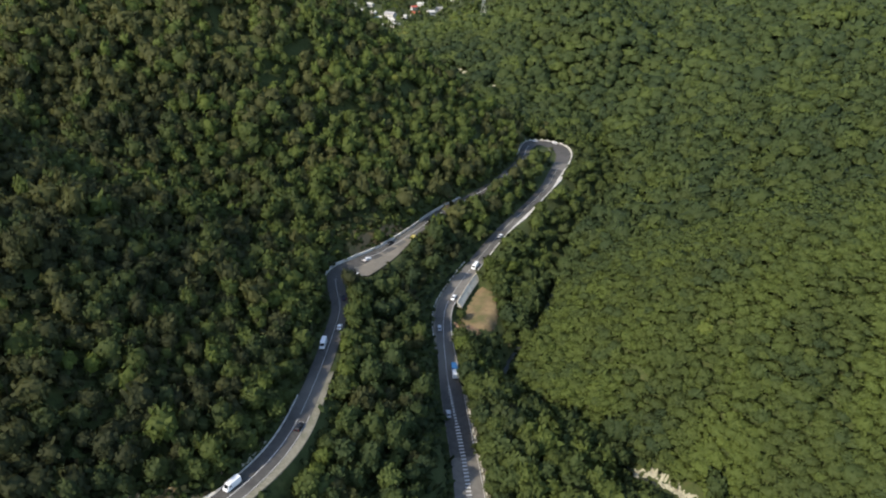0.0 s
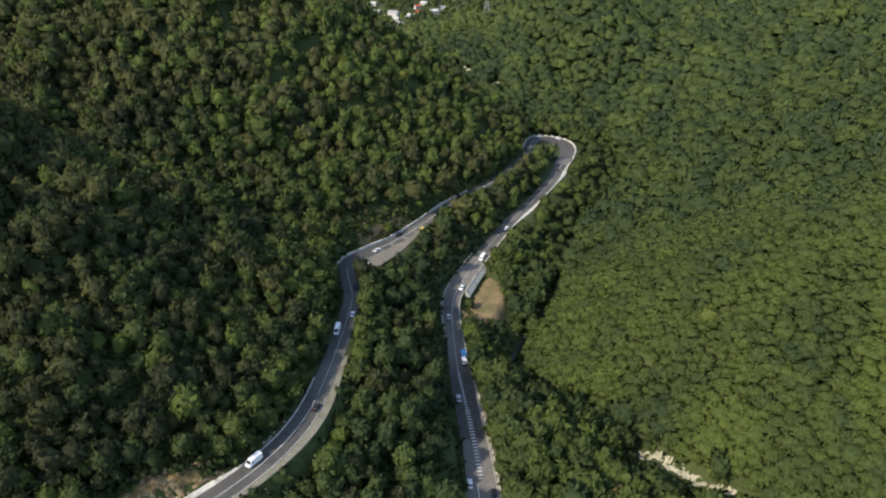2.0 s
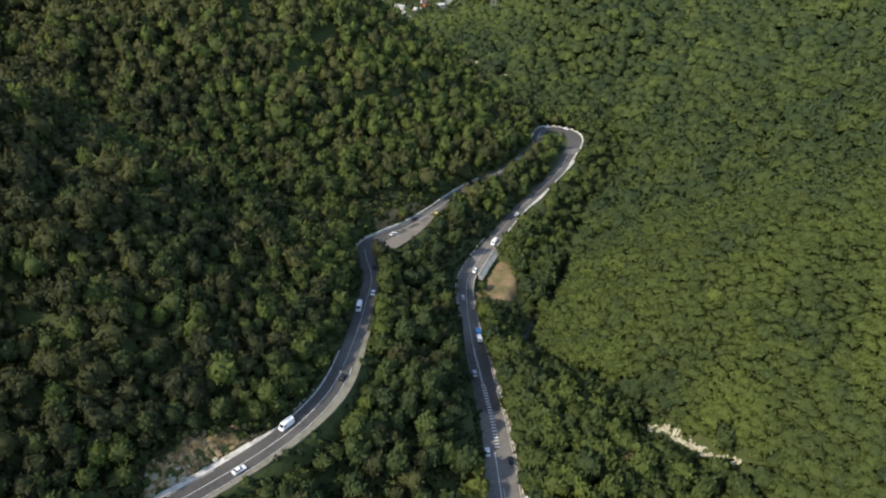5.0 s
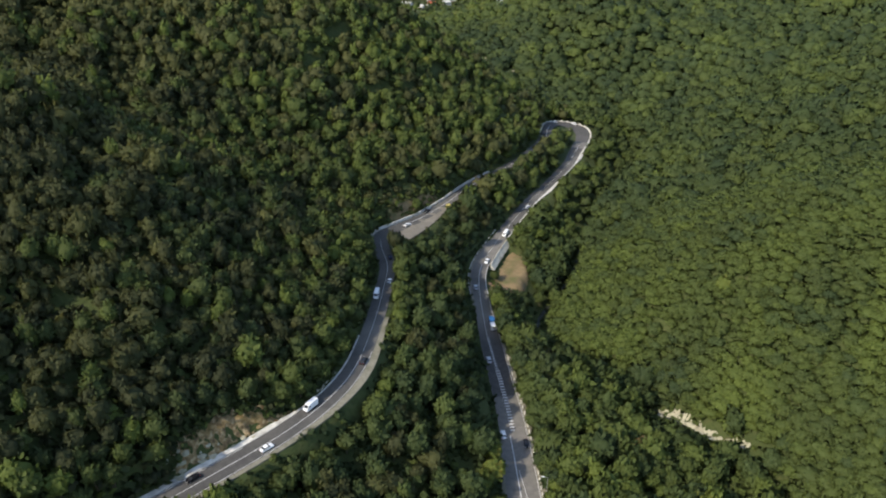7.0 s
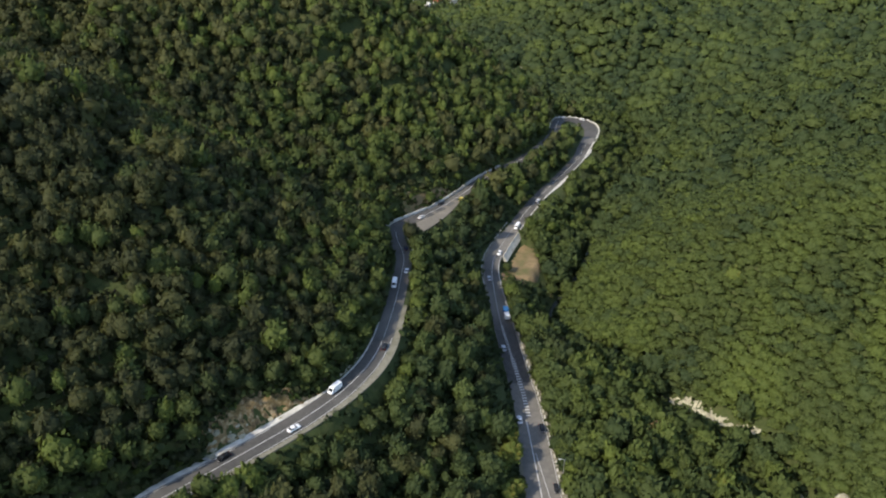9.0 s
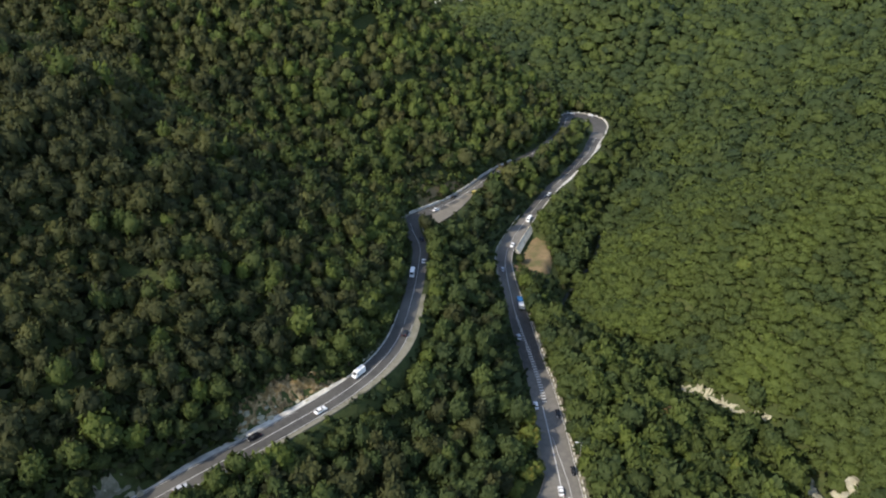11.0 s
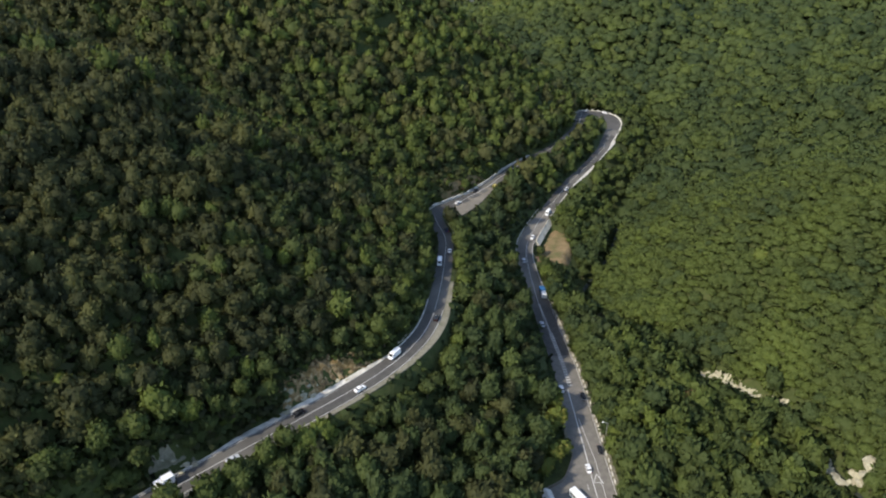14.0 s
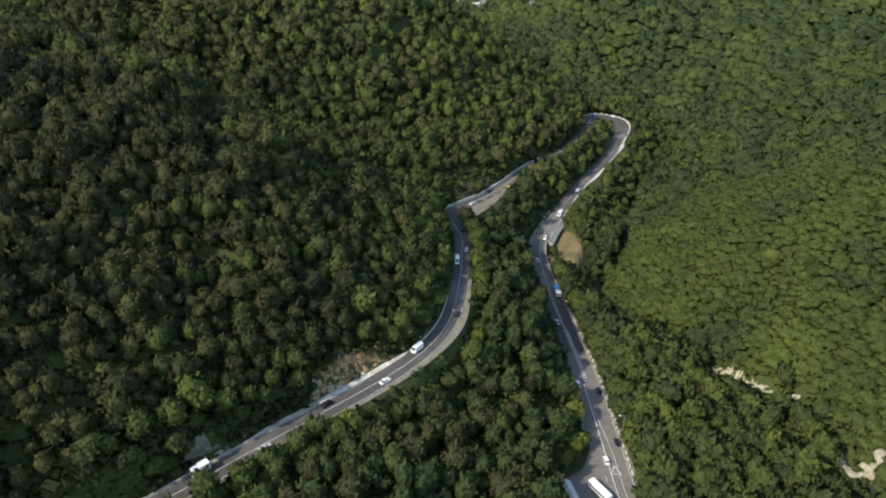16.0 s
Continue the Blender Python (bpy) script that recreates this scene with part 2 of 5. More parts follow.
def hillside(x, y):
    """The valley before roads are cut into it."""
    lx = np.interp(y, [-400, 15, 69, 101, 134, 160, 222, 252, 277, 315, 360, 420, 445, 520, 640, 900], [-400, -150, -103, -75, -47, -40, -37, -42, -24, -2, 29, 50, 55, 50, 20, -40])
    lz = np.interp(y, [-400, 15, 69, 134, 204, 254, 315, 360, 420, 445, 520, 640, 900], [70, 60, 56, 51, 45, 39, 35, 32, 27, 23, 15, 12, 10])
    rx = np.interp(y, [-400, -40, 103, 166, 204, 240, 269, 293, 346, 411, 445, 520, 640, 900], [60, 22, 10, 7.6, 2.4, 0, 5, 15.6, 43, 71, 78, 80, 50, -20])
    rz = np.interp(y, [-400, 166, 293, 445, 520, 640, 900], [17, 20, 22, 20, 13, 11, 9])
    sx = np.interp(y, [-400, 20, 95, 118, 146, 160, 176, 199, 213, 234, 272, 332, 404, 480, 580, 700, 900], [200, 112, 98, 92, 88, 84, 69, 50, 32, 27, 45, 66, 104, 112, 90, 60, 0])
    sz = np.interp(y, [-400, 20, 95, 146, 180, 234, 332, 480, 700, 900], [22, 16, 13, 9, 7, 7.4, 9, 9, 7, 6])
    fall = np.exp(-((np.maximum(y - 438, 0) / 58) ** 2))
    d = np.maximum(lx - x, 0)
    # the western slope: an even grade, steeper in the south and on the spur, with a hollow and a gully across it
    grade = 0.60 + 0.25 * (1 - smoothstep(60, 125, y)) + 0.13 * smoothstep(330, 400, y) + 0.03 * bell(y, 192, 22)
    grade = grade - 0.08 * bell(y, 124, 14) - 0.095 * bell(y, 270, 30)
    left = lz + grade * (np.minimum(d, 80) + 130 * (1 - np.exp(-np.maximum(d - 80, 0) / 130))) * fall
    t = np.clip((x - lx) / np.maximum(rx - lx, 1), 0, 1)
    mid = lz + (rz - lz) * t ** np.interp(y, [90, 120, 165], [0.85, 0.6, 1.25])
    # a shelf beside the lower road in the south, an even bank further up
    t = smoothstep(np.interp(y, [60, 112, 138], [0.45, 0.4, 0.0]), 1, np.clip((x - rx - 4) / np.maximum(sx - rx - 6, 1), 0, 1))
    bank = rz + (sz - rz) * t
    d = np.maximum(x - sx, 0)
    knoll = 25.6 * bell(x, 125, 69) * bell(y, 232, 65)
    dips = 9.5 * bell(x, 133, 52) * bell(y, 321, 48) + 14.3 * bell(x, 61, 57) * bell(y, 217, 47) + 4 * bell(x, 135, 40) * bell(y, 470, 60)
    right = sz + 131 * (1 - np.exp(-d / 312)) + 2.5 * smoothstep(2, 10, d) + (knoll - dips) * smoothstep(0, 30, d)
    z = np.where(x < lx, left, np.where(x < rx, mid, np.where(x < sx, bank, right)))
    # a ridge comes down from the eastern side and runs out before the town
    crest = ridge_crest(x)
    high = np.interp(x, [-70, -42, 20, 42, 64, 104], [0, 10, 24, 31, 42, 46]) * (1 - smoothstep(110, 190, x))
    z = z + high * bell(y, crest, np.where(y < crest, 120, 55)) * smoothstep(490, 590, y)
    away = smoothstep(6, 45, np.minimum(np.abs(x - lx), np.abs(x - sx)))
    west = smoothstep(10, 60, lx - x)
    gullies = smoothstep(60, 130, x - sx) * smoothstep(250, 330, y + 0.25 * x)
    z = z + gullies * (3.0 * wobble(0.30 * x + 0.25 * y, y - 0.35 * x, 62, 17) + 1.6 * wobble(0.4 * x, y, 24, 18))
    return z + away * (1.6 * wobble(x, y, 95, 3) + 1.2 * wobble(x, y, 33, 4)) + west * 2.2 * wobble(x, y, 52, 12)


TRACK = np.vstack([UPPER, LOWER])


def near_track(x, y, rows=TRACK):
    """Distance to the nearest row of a centre line, and that row's number."""
    x, y = np.asarray(x, float).ravel(), np.asarray(y, float).ravel()
    best, idx = np.full(len(x), 1e9), np.zeros(len(x), int)
    for lo in range(0, len(x), 20000):
        s = slice(lo, lo + 20000)
        d = (x[s, None] - rows[None, :, 0]) ** 2 + (y[s, None] - rows[None, :, 1]) ** 2
        idx[s] = d.argmin(1)
        best[s] = np.sqrt(d.min(1))
    return best, idx


def terrain(x, y):
    x, y = np.asarray(x, float), np.asarray(y, float)
    shape = x.shape
    x, y = x.ravel(), y.ravel()
    z = hillside(x, y)
    close = (x > -190) & (x < 130) & (y > -60) & (y < 480)
    if close.any():
        xc, yc = x[close], y[close]
        total, weight = 0, 0
        stiff = 0
        for rows in (UPPER, LOWER):
            d, i = near_track(xc, yc, rows)
            w = 1 - smoothstep(rows[i, 3] + 0.9, rows[i, 3] + 4.5, d)
            v = 1 / (d + 0.3) ** 3
            total, weight, stiff = total + v * w * (rows[i, 2] - 0.25), weight + v * w, np.maximum(stiff, w)
        for yx, yy, yz, r in YARDS:
            d = np.hypot(xc - yx, yc - yy)
            w = 1 - smoothstep(r, r + 5, d)
            v = 0.02 * w
            total, weight, stiff = total + v * (yz - 0.25), weight + v, np.maximum(stiff, w)
        flat = np.where(weight > 0, total / np.maximum(weight, 1e-9), 0)
        zc = z[close]
        z[close] = zc + (flat - zc) * stiff
        d, i = near_track(xc, yc, STREAM)
        z[close] -= 1.6 * (1 - smoothstep(1.5, 6, d)) * (1 - stiff)
    return z.reshape(shape)


# ---------------------------------------------------------------- ground
gx = np.unique(np.concatenate([np.linspace(-3000, -320, 24), np.linspace(-320, -150, 40), np.linspace(-150, 110, 116), np.linspace(110, 420, 44), np.linspace(420, 3000, 24)]))
gy = np.unique(np.concatenate([np.linspace(-3000, -60, 24), np.linspace(-60, 60, 30), np.linspace(60, 460, 165), np.linspace(460, 950, 50), np.linspace(950, 3500, 24)]))
GX, GY = np.meshgrid(gx, gy)
GZ = terrain(GX, GY)
nx = len(gx)
ids = np.arange(GX.size).reshape(GX.shape)
quads = np.stack([ids[:-1, :-1], ids[:-1, 1:], ids[1:, 1:], ids[1:, :-1]], -1).reshape(-1, 4)
tris = np.concatenate([quads[:, :3], quads[:, [0, 2, 3]]])
ground_mesh = quick_mesh("ground", np.stack([GX.ravel(), GY.ravel(), GZ.ravel()], 1), tris, SOIL)
ground_mesh.shade_smooth()
ground = tagged(new("ground", ground_mesh), "steep valley ground of dark leaf litter and grass", "ground", kind="structure")

# ---------------------------------------------------------------- roads


def ribbon(name, rows, a, b, lift, mat, parent=None, thick=0.3, label=""):
    """A strip along a centre line between the offsets a and b (numbers, or functions of the row), to the left of its way."""
    way = np.gradient(rows[:, :2], axis=0)
    way /= np.linalg.norm(way, axis=1)[:, None]
    side = np.stack([-way[:, 1], way[:, 0]], 1)
    oa = np.array([a(r) if callable(a) else a for r in rows])
    ob_ = np.array([b(r) if callable(b) else b for r in rows])
    pa, pb = rows[:, :2] + side * oa[:, None], rows[:, :2] + side * ob_[:, None]
    z = rows[:, 2] + lift
    n = len(rows)
    v = np.concatenate([np.c_[pa, z], np.c_[pb, z], np.c_[pa, z - thick], np.c_[pb, z - thick]])
    f = []
    for k in range(n - 1):
        A, B, C, D = k, n + k, 2 * n + k, 3 * n + k
        f += [(A, A + 1, B + 1, B), (A, C, C + 1, A + 1), (B, B + 1, D + 1, D), (C, D, D + 1, C + 1)]
    f += [(0, n, 3 * n, 2 * n), (n - 1, 3 * n - 1, 4 * n - 1, 2 * n - 1)]
    me = mesh_of(name, v, f, mat)
    bm = bmesh.new()
    bm.from_mesh(me)
    bmesh.ops.recalc_face_normals(bm, faces=bm.faces)
    bm.to_mesh(me)
    bm.free()
    ob = new(name, me)
    if parent:
        ob.parent = parent
    return tagged(ob, label)



road_1 = tagged(ribbon("road_1", UPPER, lambda r: r[3] - 0.7, lambda r: -r[3] + 0.7, 0.0, ASPHALT), "upper two-lane asphalt road winding along the slope", "road", kind="structure")
road_2 = tagged(ribbon("road_2", LOWER, lambda r: r[3] - 0.3, lambda r: -r[3] + 0.3, 0.03, ASPHALT_PALE), "lower pale grey asphalt road along the valley", "road", kind="structure")


def stretch(rows, y0, y1):
    keep = (rows[:, 1] >= y0) & (rows[:, 1] <= y1)
    return rows[keep]


def dashes(rows, name, offset, long, gap, parent, lift=0.02, wide=0.14):
    """Painted strokes along a road, each one a strip of its own."""
    run = np.r_[0, np.cumsum(np.hypot(*np.diff(rows[:, :2], axis=0).T))]
    at = 0.0
    while at + long < run[-1]:
        t = np.linspace(at, at + long, 4)
        piece = np.stack([np.interp(t, run, rows[:, k]) for k in range(rows.shape[1])], 1)
        ribbon(name, piece, offset + wide / 2, offset - wide / 2, lift, PAINT, parent, 0.012)
        at += long + gap


# upper road: lines, gutter on the hill side, gravel on the valley side
ribbon("lane_line", stretch(UPPER[:-30], -20, 158), 0.09, -0.09, 0.016, PAINT, road_1, 0.012)
ribbon("lane_line", stretch(UPPER[:-30], 158, 250), 0.06, -0.06, 0.016, PAINT, road_1, 0.012)
ribbon("edge_line", stretch(UPPER[:-30], -20, 112), lambda r: r[3] - 0.98, lambda r: r[3] - 1.12, 0.016, PAINT, road_1, 0.012)
ribbon("edge_line", stretch(UPPER[:-30], -20, 160), lambda r: -r[3] + 1.12, lambda r: -r[3] + 0.98, 0.016, PAINT, road_1, 0.012)
ribbon("lane_line", UPPER[-118:-26], 0.1, -0.1, 0.016, PAINT, road_1, 0.012)
gutter = tagged(ribbon("gutter_kerb", stretch(UPPER[:-30], -20, 168), lambda r: r[3] - 0.3 + 1.5 * float(smoothstep(80, 92, r[1]) * (1 - smoothstep(118, 130, r[1]))), lambda r: r[3] - 0.7, 0.16, CONCRETE, None, 0.5), "pale concrete gutter along the foot of the hill", "kerb", kind="structure")
verge_1 = tagged(ribbon("verge_1", stretch(UPPER[:-30], 92, 182), lambda r: -r[3] + 0.7, lambda r: -r[3] - 0.6 - 1.1 * math.exp(-(((r[1] - 148) / 20) ** 2)), 0.05, GRAVEL, None, 0.4), "pale gravel verge beside the upper road", "verge", kind="structure")
verge_2 = tagged(ribbon("verge_2", stretch(UPPER[:-30], -20, 92), lambda r: -r[3] + 0.7, lambda r: -r[3] - 0.5, 0.05, GRAVEL, None, 0.4), "narrow gravel verge of the upper road", "verge", kind="structure")
verge_3 = tagged(ribbon("verge_3", UPPER[-36:], lambda r: r[3] + 0.5, lambda r: r[3] - 0.4, 0.06, CONCRETE, None, 0.5), "pale concrete apron round the outside of the hairpin bend", "verge", kind="structure")

# lower road: newer asphalt on the bend, a dark strip for tree shade further up, hatched median, lines, gravel
# The second stretch is coloured dark to stand in for tree shade.
for y0, y1 in ((170, 249), (292, 402)):
    ribbon("dark_surfacing", stretch(LOWER, y0, y1), lambda r: r[3] - 0.45, lambda r: -r[3] + 0.45, 0.036, ASPHALT, road_2, 0.01, "darker asphalt surface, newer on the bend, painted tree shade further up")
def drift(r):
    """How far the painted lines keep to the hill side of the road's middle."""
    return float(np.interp(r[1], [75, 103, 125, 150, 166, 180, 204, 231, 250], [0, 0.5, 0.8, 1.25, 1.2, 1.0, 1.3, 0.8, 0]))


MEDIAN = stretch(LOWER, 153, 207)
run = np.r_[0, np.cumsum(np.hypot(*np.diff(MEDIAN[:, :2], axis=0).T))]
for at in np.arange(0.4, run[-1] - 0.4, 1.45):
    r0 = np.array([np.interp(at, run, MEDIAN[:, k]) for k in range(4)])
    r1 = np.array([np.interp(at + 0.55, run, MEDIAN[:, k]) for k in range(4)])
    wide = 0.78 if r0[1] < 186 else 0.45
    mid = 0.95 - 0.6 * max(0, r0[1] - 165) / 40 - drift(r0)
    ribbon("hatch_bar", np.array([r0, r1]), mid + wide, mid - wide, 0.045, PAINT, road_2, 0.012)
ribbon("lane_line", stretch(LOWER, 206, 262), lambda r: 0.27 - drift(r), lambda r: 0.13 - drift(r), 0.045, PAINT, road_2, 0.012)
ribbon("lane_line", stretch(LOWER, 40, 153), lambda r: 0.05 - drift(r), lambda r: -0.22 - drift(r), 0.045, PAINT, road_2, 0.012)
ribbon("lane_line", stretch(LOWER, 40, 140), lambda r: 0.6 + 1.9 * min(1, (140 - r[1]) / 22) - drift(r), lambda r: 0.45 + 1.9 * min(1, (140 - r[1]) / 22) - drift(r), 0.045, PAINT, road_2, 0.012)
ribbon("edge_line", stretch(LOWER, 40, 262), lambda r: r[3] - 0.55, lambda r: r[3] - 0.7, 0.045, PAINT, road_2, 0.012)
ribbon("lane_line", stretch(LOWER, 264, 405), 0.05, -0.05, 0.045, PAINT, road_2, 0.012)
for a, b in (((9.2, 110.0), (10.4, 113.4)), ((10.4, 113.4), (12.0, 109.8)), ((9.2, 110.0), (12.0, 109.8))):
    ribbon("arrow_stroke", np.array([[*a, 19.5, 1], [*b, 19.5, 1]]), 0.12, -0.12, 0.05, PAINT, road_2, 0.012)
dashes(stretch(LOWER, 40, 110), "lane_dash", -2.6, 2.5, 3.0, road_2, 0.045)
verge_4 = tagged(ribbon("verge_4", stretch(LOWER, 40, 205), lambda r: r[3] + 1.3, lambda r: r[3] - 0.3, 0.06, GRAVEL, None, 0.5), "pale gravel verge outside the parapet blocks", "verge", kind="structure")
verge_5 = tagged(ribbon("verge_5", stretch(LOWER, 284, 405), lambda r: r[3] + 0.1 + 1.2 * math.exp(-(((r[1] - 338) / 10) ** 2)) + 1.8 * math.exp(-(((r[1] - 388) / 9) ** 2)), lambda r: r[3] - 0.35, 0.07, CONCRETE, None, 0.5), "pale concrete shoulder of the lower road", "verge", kind="structure")
verge_6 = tagged(ribbon("verge_6", stretch(LOWER, 225, 280), lambda r: -r[3] + 0.3, lambda r: -r[3] - 1.3, 0.05, ASPHALT_OLD, None, 0.5), "worn asphalt shoulder on the inside of the bend", "verge", kind="structure")

verge_7 = tagged(ribbon("verge_7", stretch(LOWER, 121, 152), lambda r: -r[3] + 0.3, lambda r: -r[3] - 0.9 - 0.8 * math.exp(-(((r[1] - 138) / 8) ** 2)), 0.08, GRAVEL, None, 0.5), "pale gravel strip at the foot of the wooded slope", "verge", kind="structure")


def slab(name, outline, z, mat, thick=0.3):
    """A flat piece of ground with an outline; z: a number or a function of x and y."""
    bm = bmesh.new()
    ring = spline([*outline, outline[0]], 1.5)[:-1]
    top = [bm.verts.new((x, y, z(x, y) if callable(z) else z)) for x, y in ring]
    face = bm.faces.new(top)
    low = bmesh.ops.extrude_face_region(bm, geom=[face])
    bmesh.ops.translate(bm, vec=(0, 0, -thick), verts=[v for v in low["geom"] if isinstance(v, bmesh.types.BMVert)])
    bmesh.ops.triangulate(bm, faces=bm.faces)
    bmesh.ops.recalc_face_normals(bm, faces=bm.faces)
    return part(name, bm, mat)


def along_upper(x, y):
    _, i = near_track([x], [y], UPPER)
    return float(UPPER[i[0], 2]) - 0.02


lay_by = tagged(slab("lay_by", [(-38.5, 250.5), (-31.5, 250.4), (-26, 257.5), (-20.4, 268.5), (-15.6, 280.6), (-12.2, 291), (-16, 291.5), (-21, 282), (-28, 271), (-34, 263.5)], along_upper, ASPHALT_OLD), "worn grey asphalt lay-by beside the sharp bend", "lay-by", kind="structure")
yard = tagged(slab("yard", [(5, 124), (2.8, 117), (0.3, 111), (-4.5, 107.5), (-10, 104), (-13, 95), (-9, 80), (8, 66), (7, 95)], 19.5, ASPHALT_PALE), "worn grey asphalt yard beside the lower road", "yard", kind="structure")
island = tagged(slab("island", [(56, 424), (62, 424), (66.5, 429), (64, 435), (58, 434)], 22.3, GRAVEL, 1.0), "pale gravel island inside the hairpin bend", "island", kind="structure")
# ---------------------------------------------------------------- stone, earth and water


def heading(rows, x, y):
    """The row nearest to a place, and the way of the line there as an angle."""
    _, i = near_track([x], [y], rows)
    k = min(max(i[0], 1), len(rows) - 2)
    dx, dy = rows[k + 1, :2] - rows[k - 1, :2]
    return rows[i[0]], math.degrees(math.atan2(dy, dx))


def boulder_mesh(seed):
    r = np.random.RandomState(seed)
    bm = bmesh.new()
    bmesh.ops.create_icosphere(bm, subdivisions=2, radius=1)
    for v in bm.verts:
        k = 1 + 0.35 * noise.noise(v.co * 1.3 + Vector((seed, 0, 0))) + 0.15 * noise.noise(v.co * 3.1)
        v.co = Vector((v.co.x * 1.25, v.co.y * 0.9, v.co.z * 0.6)) * k
    me = bpy.data.meshes.new("boulder")
    bm.to_mesh(me)
    bm.free()
    me.materials.append(ROCK)
    return me


BOULDERS = [boulder_mesh(k) for k in range(5)]


def boulders(run, count, spread, size, group, label, seed):
    """Stones strewn along a line of places."""
    r = np.random.RandomState(seed)
    line = spline(run, 1.0)
    for k in range(count):
        c = line[r.randint(len(line))]
        x, y = c[0] + r.normal(0, spread), c[1] + r.normal(0, spread)
        s = r.uniform(*size)
        ob = new("boulder", BOULDERS[r.randint(5)])
        ob.matrix_world = pose(x, y, float(terrain(x, y)) + 0.25 * s, r.uniform(-15, 15), r.uniform(-15, 15), r.uniform(0, 360)) @ Matrix.Diagonal((s, s, s * r.uniform(0.7, 1.1), 1))
        tagged(ob, label, "boulder", group)


boulders([(63.5, 177), (69, 178), (72, 173.5), (76, 168.5)], 30, 0.4, (0.4, 1.0), "stones in the stream bed", "pale bare stone in the dry stream bed", 1)
boulders([(79, 165), (83, 162.5), (88, 160)], 24, 0.45, (0.4, 1.1), "stones in the stream bed", "pale bare stone in the dry stream bed", 2)
boulders([(70, 176), (74, 171.5), (77.5, 167), (81, 163.5)], 24, 0.4, (0.4, 0.95), "stones in the stream bed", "pale bare stone in the dry stream bed", 21)
boulders([(87.5, 152), (88, 145)], 8, 0.7, (0.5, 1.2), "stones in the stream bed", "small grey stone in the dry stream bed", 3)
boulders([(89.6, 132), (88.2, 126), (89, 121)], 18, 0.9, (0.8, 2.1), "stones in the stream bed", "large pale stone in the dry stream bed", 4)
boulders([(92, 119), (95.5, 119.5), (99.5, 123)], 16, 1.0, (0.7, 1.9), "stones in the stream bed", "large pale stone in the dry stream bed", 5)
boulders([(28, 213), (29.5, 214)], 7, 0.8, (0.8, 1.8), "stones by the stream pool", "white stone beside the shaded stream", 6)
boulders([(101, 401), (105, 402)], 6, 1.2, (1.2, 2.4), "stones up the valley", "pale stone showing between the trees", 7)
boulders([(10, 620), (18, 610)], 7, 2.0, (1.2, 2.2), "stones up the valley", "pale stones of the far stream bed", 8)
boulders([(36, 576), (42, 571)], 4, 1.5, (1.0, 1.8), "stones up the valley", "pale stones of the far stream bed", 9)
water = tagged(ribbon("water", STREAM, lambda r: 0.8, lambda r: -0.8, -1.2, material("stream_water", [(0.02, 0.025, 0.02), (0.05, 0.055, 0.045)], 0.15, 0.8, 0.3), None, 0.3), "shallow dark stream in the valley bottom", "water", kind="structure")


def draped(name, outline, lift, mat, label, category, rough=0.25, step=1.2, kind="structure"):
    """An uneven sheet of bare ground that follows the slope, inside an outline."""
    ring = np.array(spline([*outline, outline[0]], 1.5))
    x0, y0 = ring.min(0)
    x1, y1 = ring.max(0)
    gx_, gy_ = np.arange(x0, x1 + step, step), np.arange(y0, y1 + step, step)
    X, Y = np.meshgrid(gx_, gy_)
    a, b = ring[:-1], ring[1:]
    inside = np.zeros(X.shape, bool)
    for p, q in zip(a, b):
        cross = ((p[1] > Y) != (q[1] > Y)) & (X < (q[0] - p[0]) * (Y - p[1]) / (q[1] - p[1] + 1e-9) + p[0])
        inside ^= cross
    r = np.random.RandomState(5)
    Z = terrain(X, Y) + lift + r.uniform(-rough, rough, X.shape)
    dist = np.sqrt(((X[..., None] - ring[:, 0]) ** 2 + (Y[..., None] - ring[:, 1]) ** 2).min(-1))
    Z = np.where(inside, Z - lift * np.exp(-dist / 0.8), Z - lift - 0.6)
    idn = np.arange(X.size).reshape(X.shape)
    q = np.stack([idn[:-1, :-1], idn[:-1, 1:], idn[1:, 1:], idn[1:, :-1]], -1)
    q = q[inside[:-1, :-1] | inside[1:, 1:]].reshape(-1, 4)
    me = quick_mesh(name, np.stack([X.ravel(), Y.ravel(), Z.ravel()], 1), np.concatenate([q[:, :3], q[:, [0, 2, 3]]]), mat)
    return tagged(new(name, me), label, category, kind=kind)


draped("clearing", [(5.4, 247), (12, 245), (20, 248), (23.5, 258), (23, 268), (20, 276), (16, 277), (10.5, 264), (7.6, 255)], 0.3, DIRT, "bare ochre earth below the retaining wall", "ground")
draped("clearing", [(3.8, 244), (5, 239.5), (10, 239), (15, 242), (14, 246.5), (7, 248.5)], 0.45, REDEARTH, "reddish broken earth at the foot of the wall", "ground", 0.4, 0.8)
draped("clearing", [(26, 217), (29, 218), (30, 224), (27, 226), (24.5, 221)], 0.4, DIRT, "reddish bare bank beside the stream", "ground")


def bank(y0, y1, low, high):
    """The outline of a strip on the hill side of the upper road; high: its reach at the middle."""
    rows = stretch(UPPER[:-30], y0, y1)[::2]
    way = np.gradient(rows[:, :2], axis=0)
    side = np.stack([-way[:, 1], way[:, 0]], 1) / np.linalg.norm(way, axis=1)[:, None]
    n = len(rows)
    reach = low + (high - low) * np.sin(np.linspace(0.35, 2.6, n)) * (0.85 + 0.15 * np.sin(np.arange(n) * 1.9))
    outer = rows[:, :2] + side * (rows[:, 3:4] + reach[:, None])
    inner = rows[:, :2] + side * (rows[:, 3:4] + low)
    return [tuple(p) for p in inner] + [tuple(p) for p in outer[::-1]]


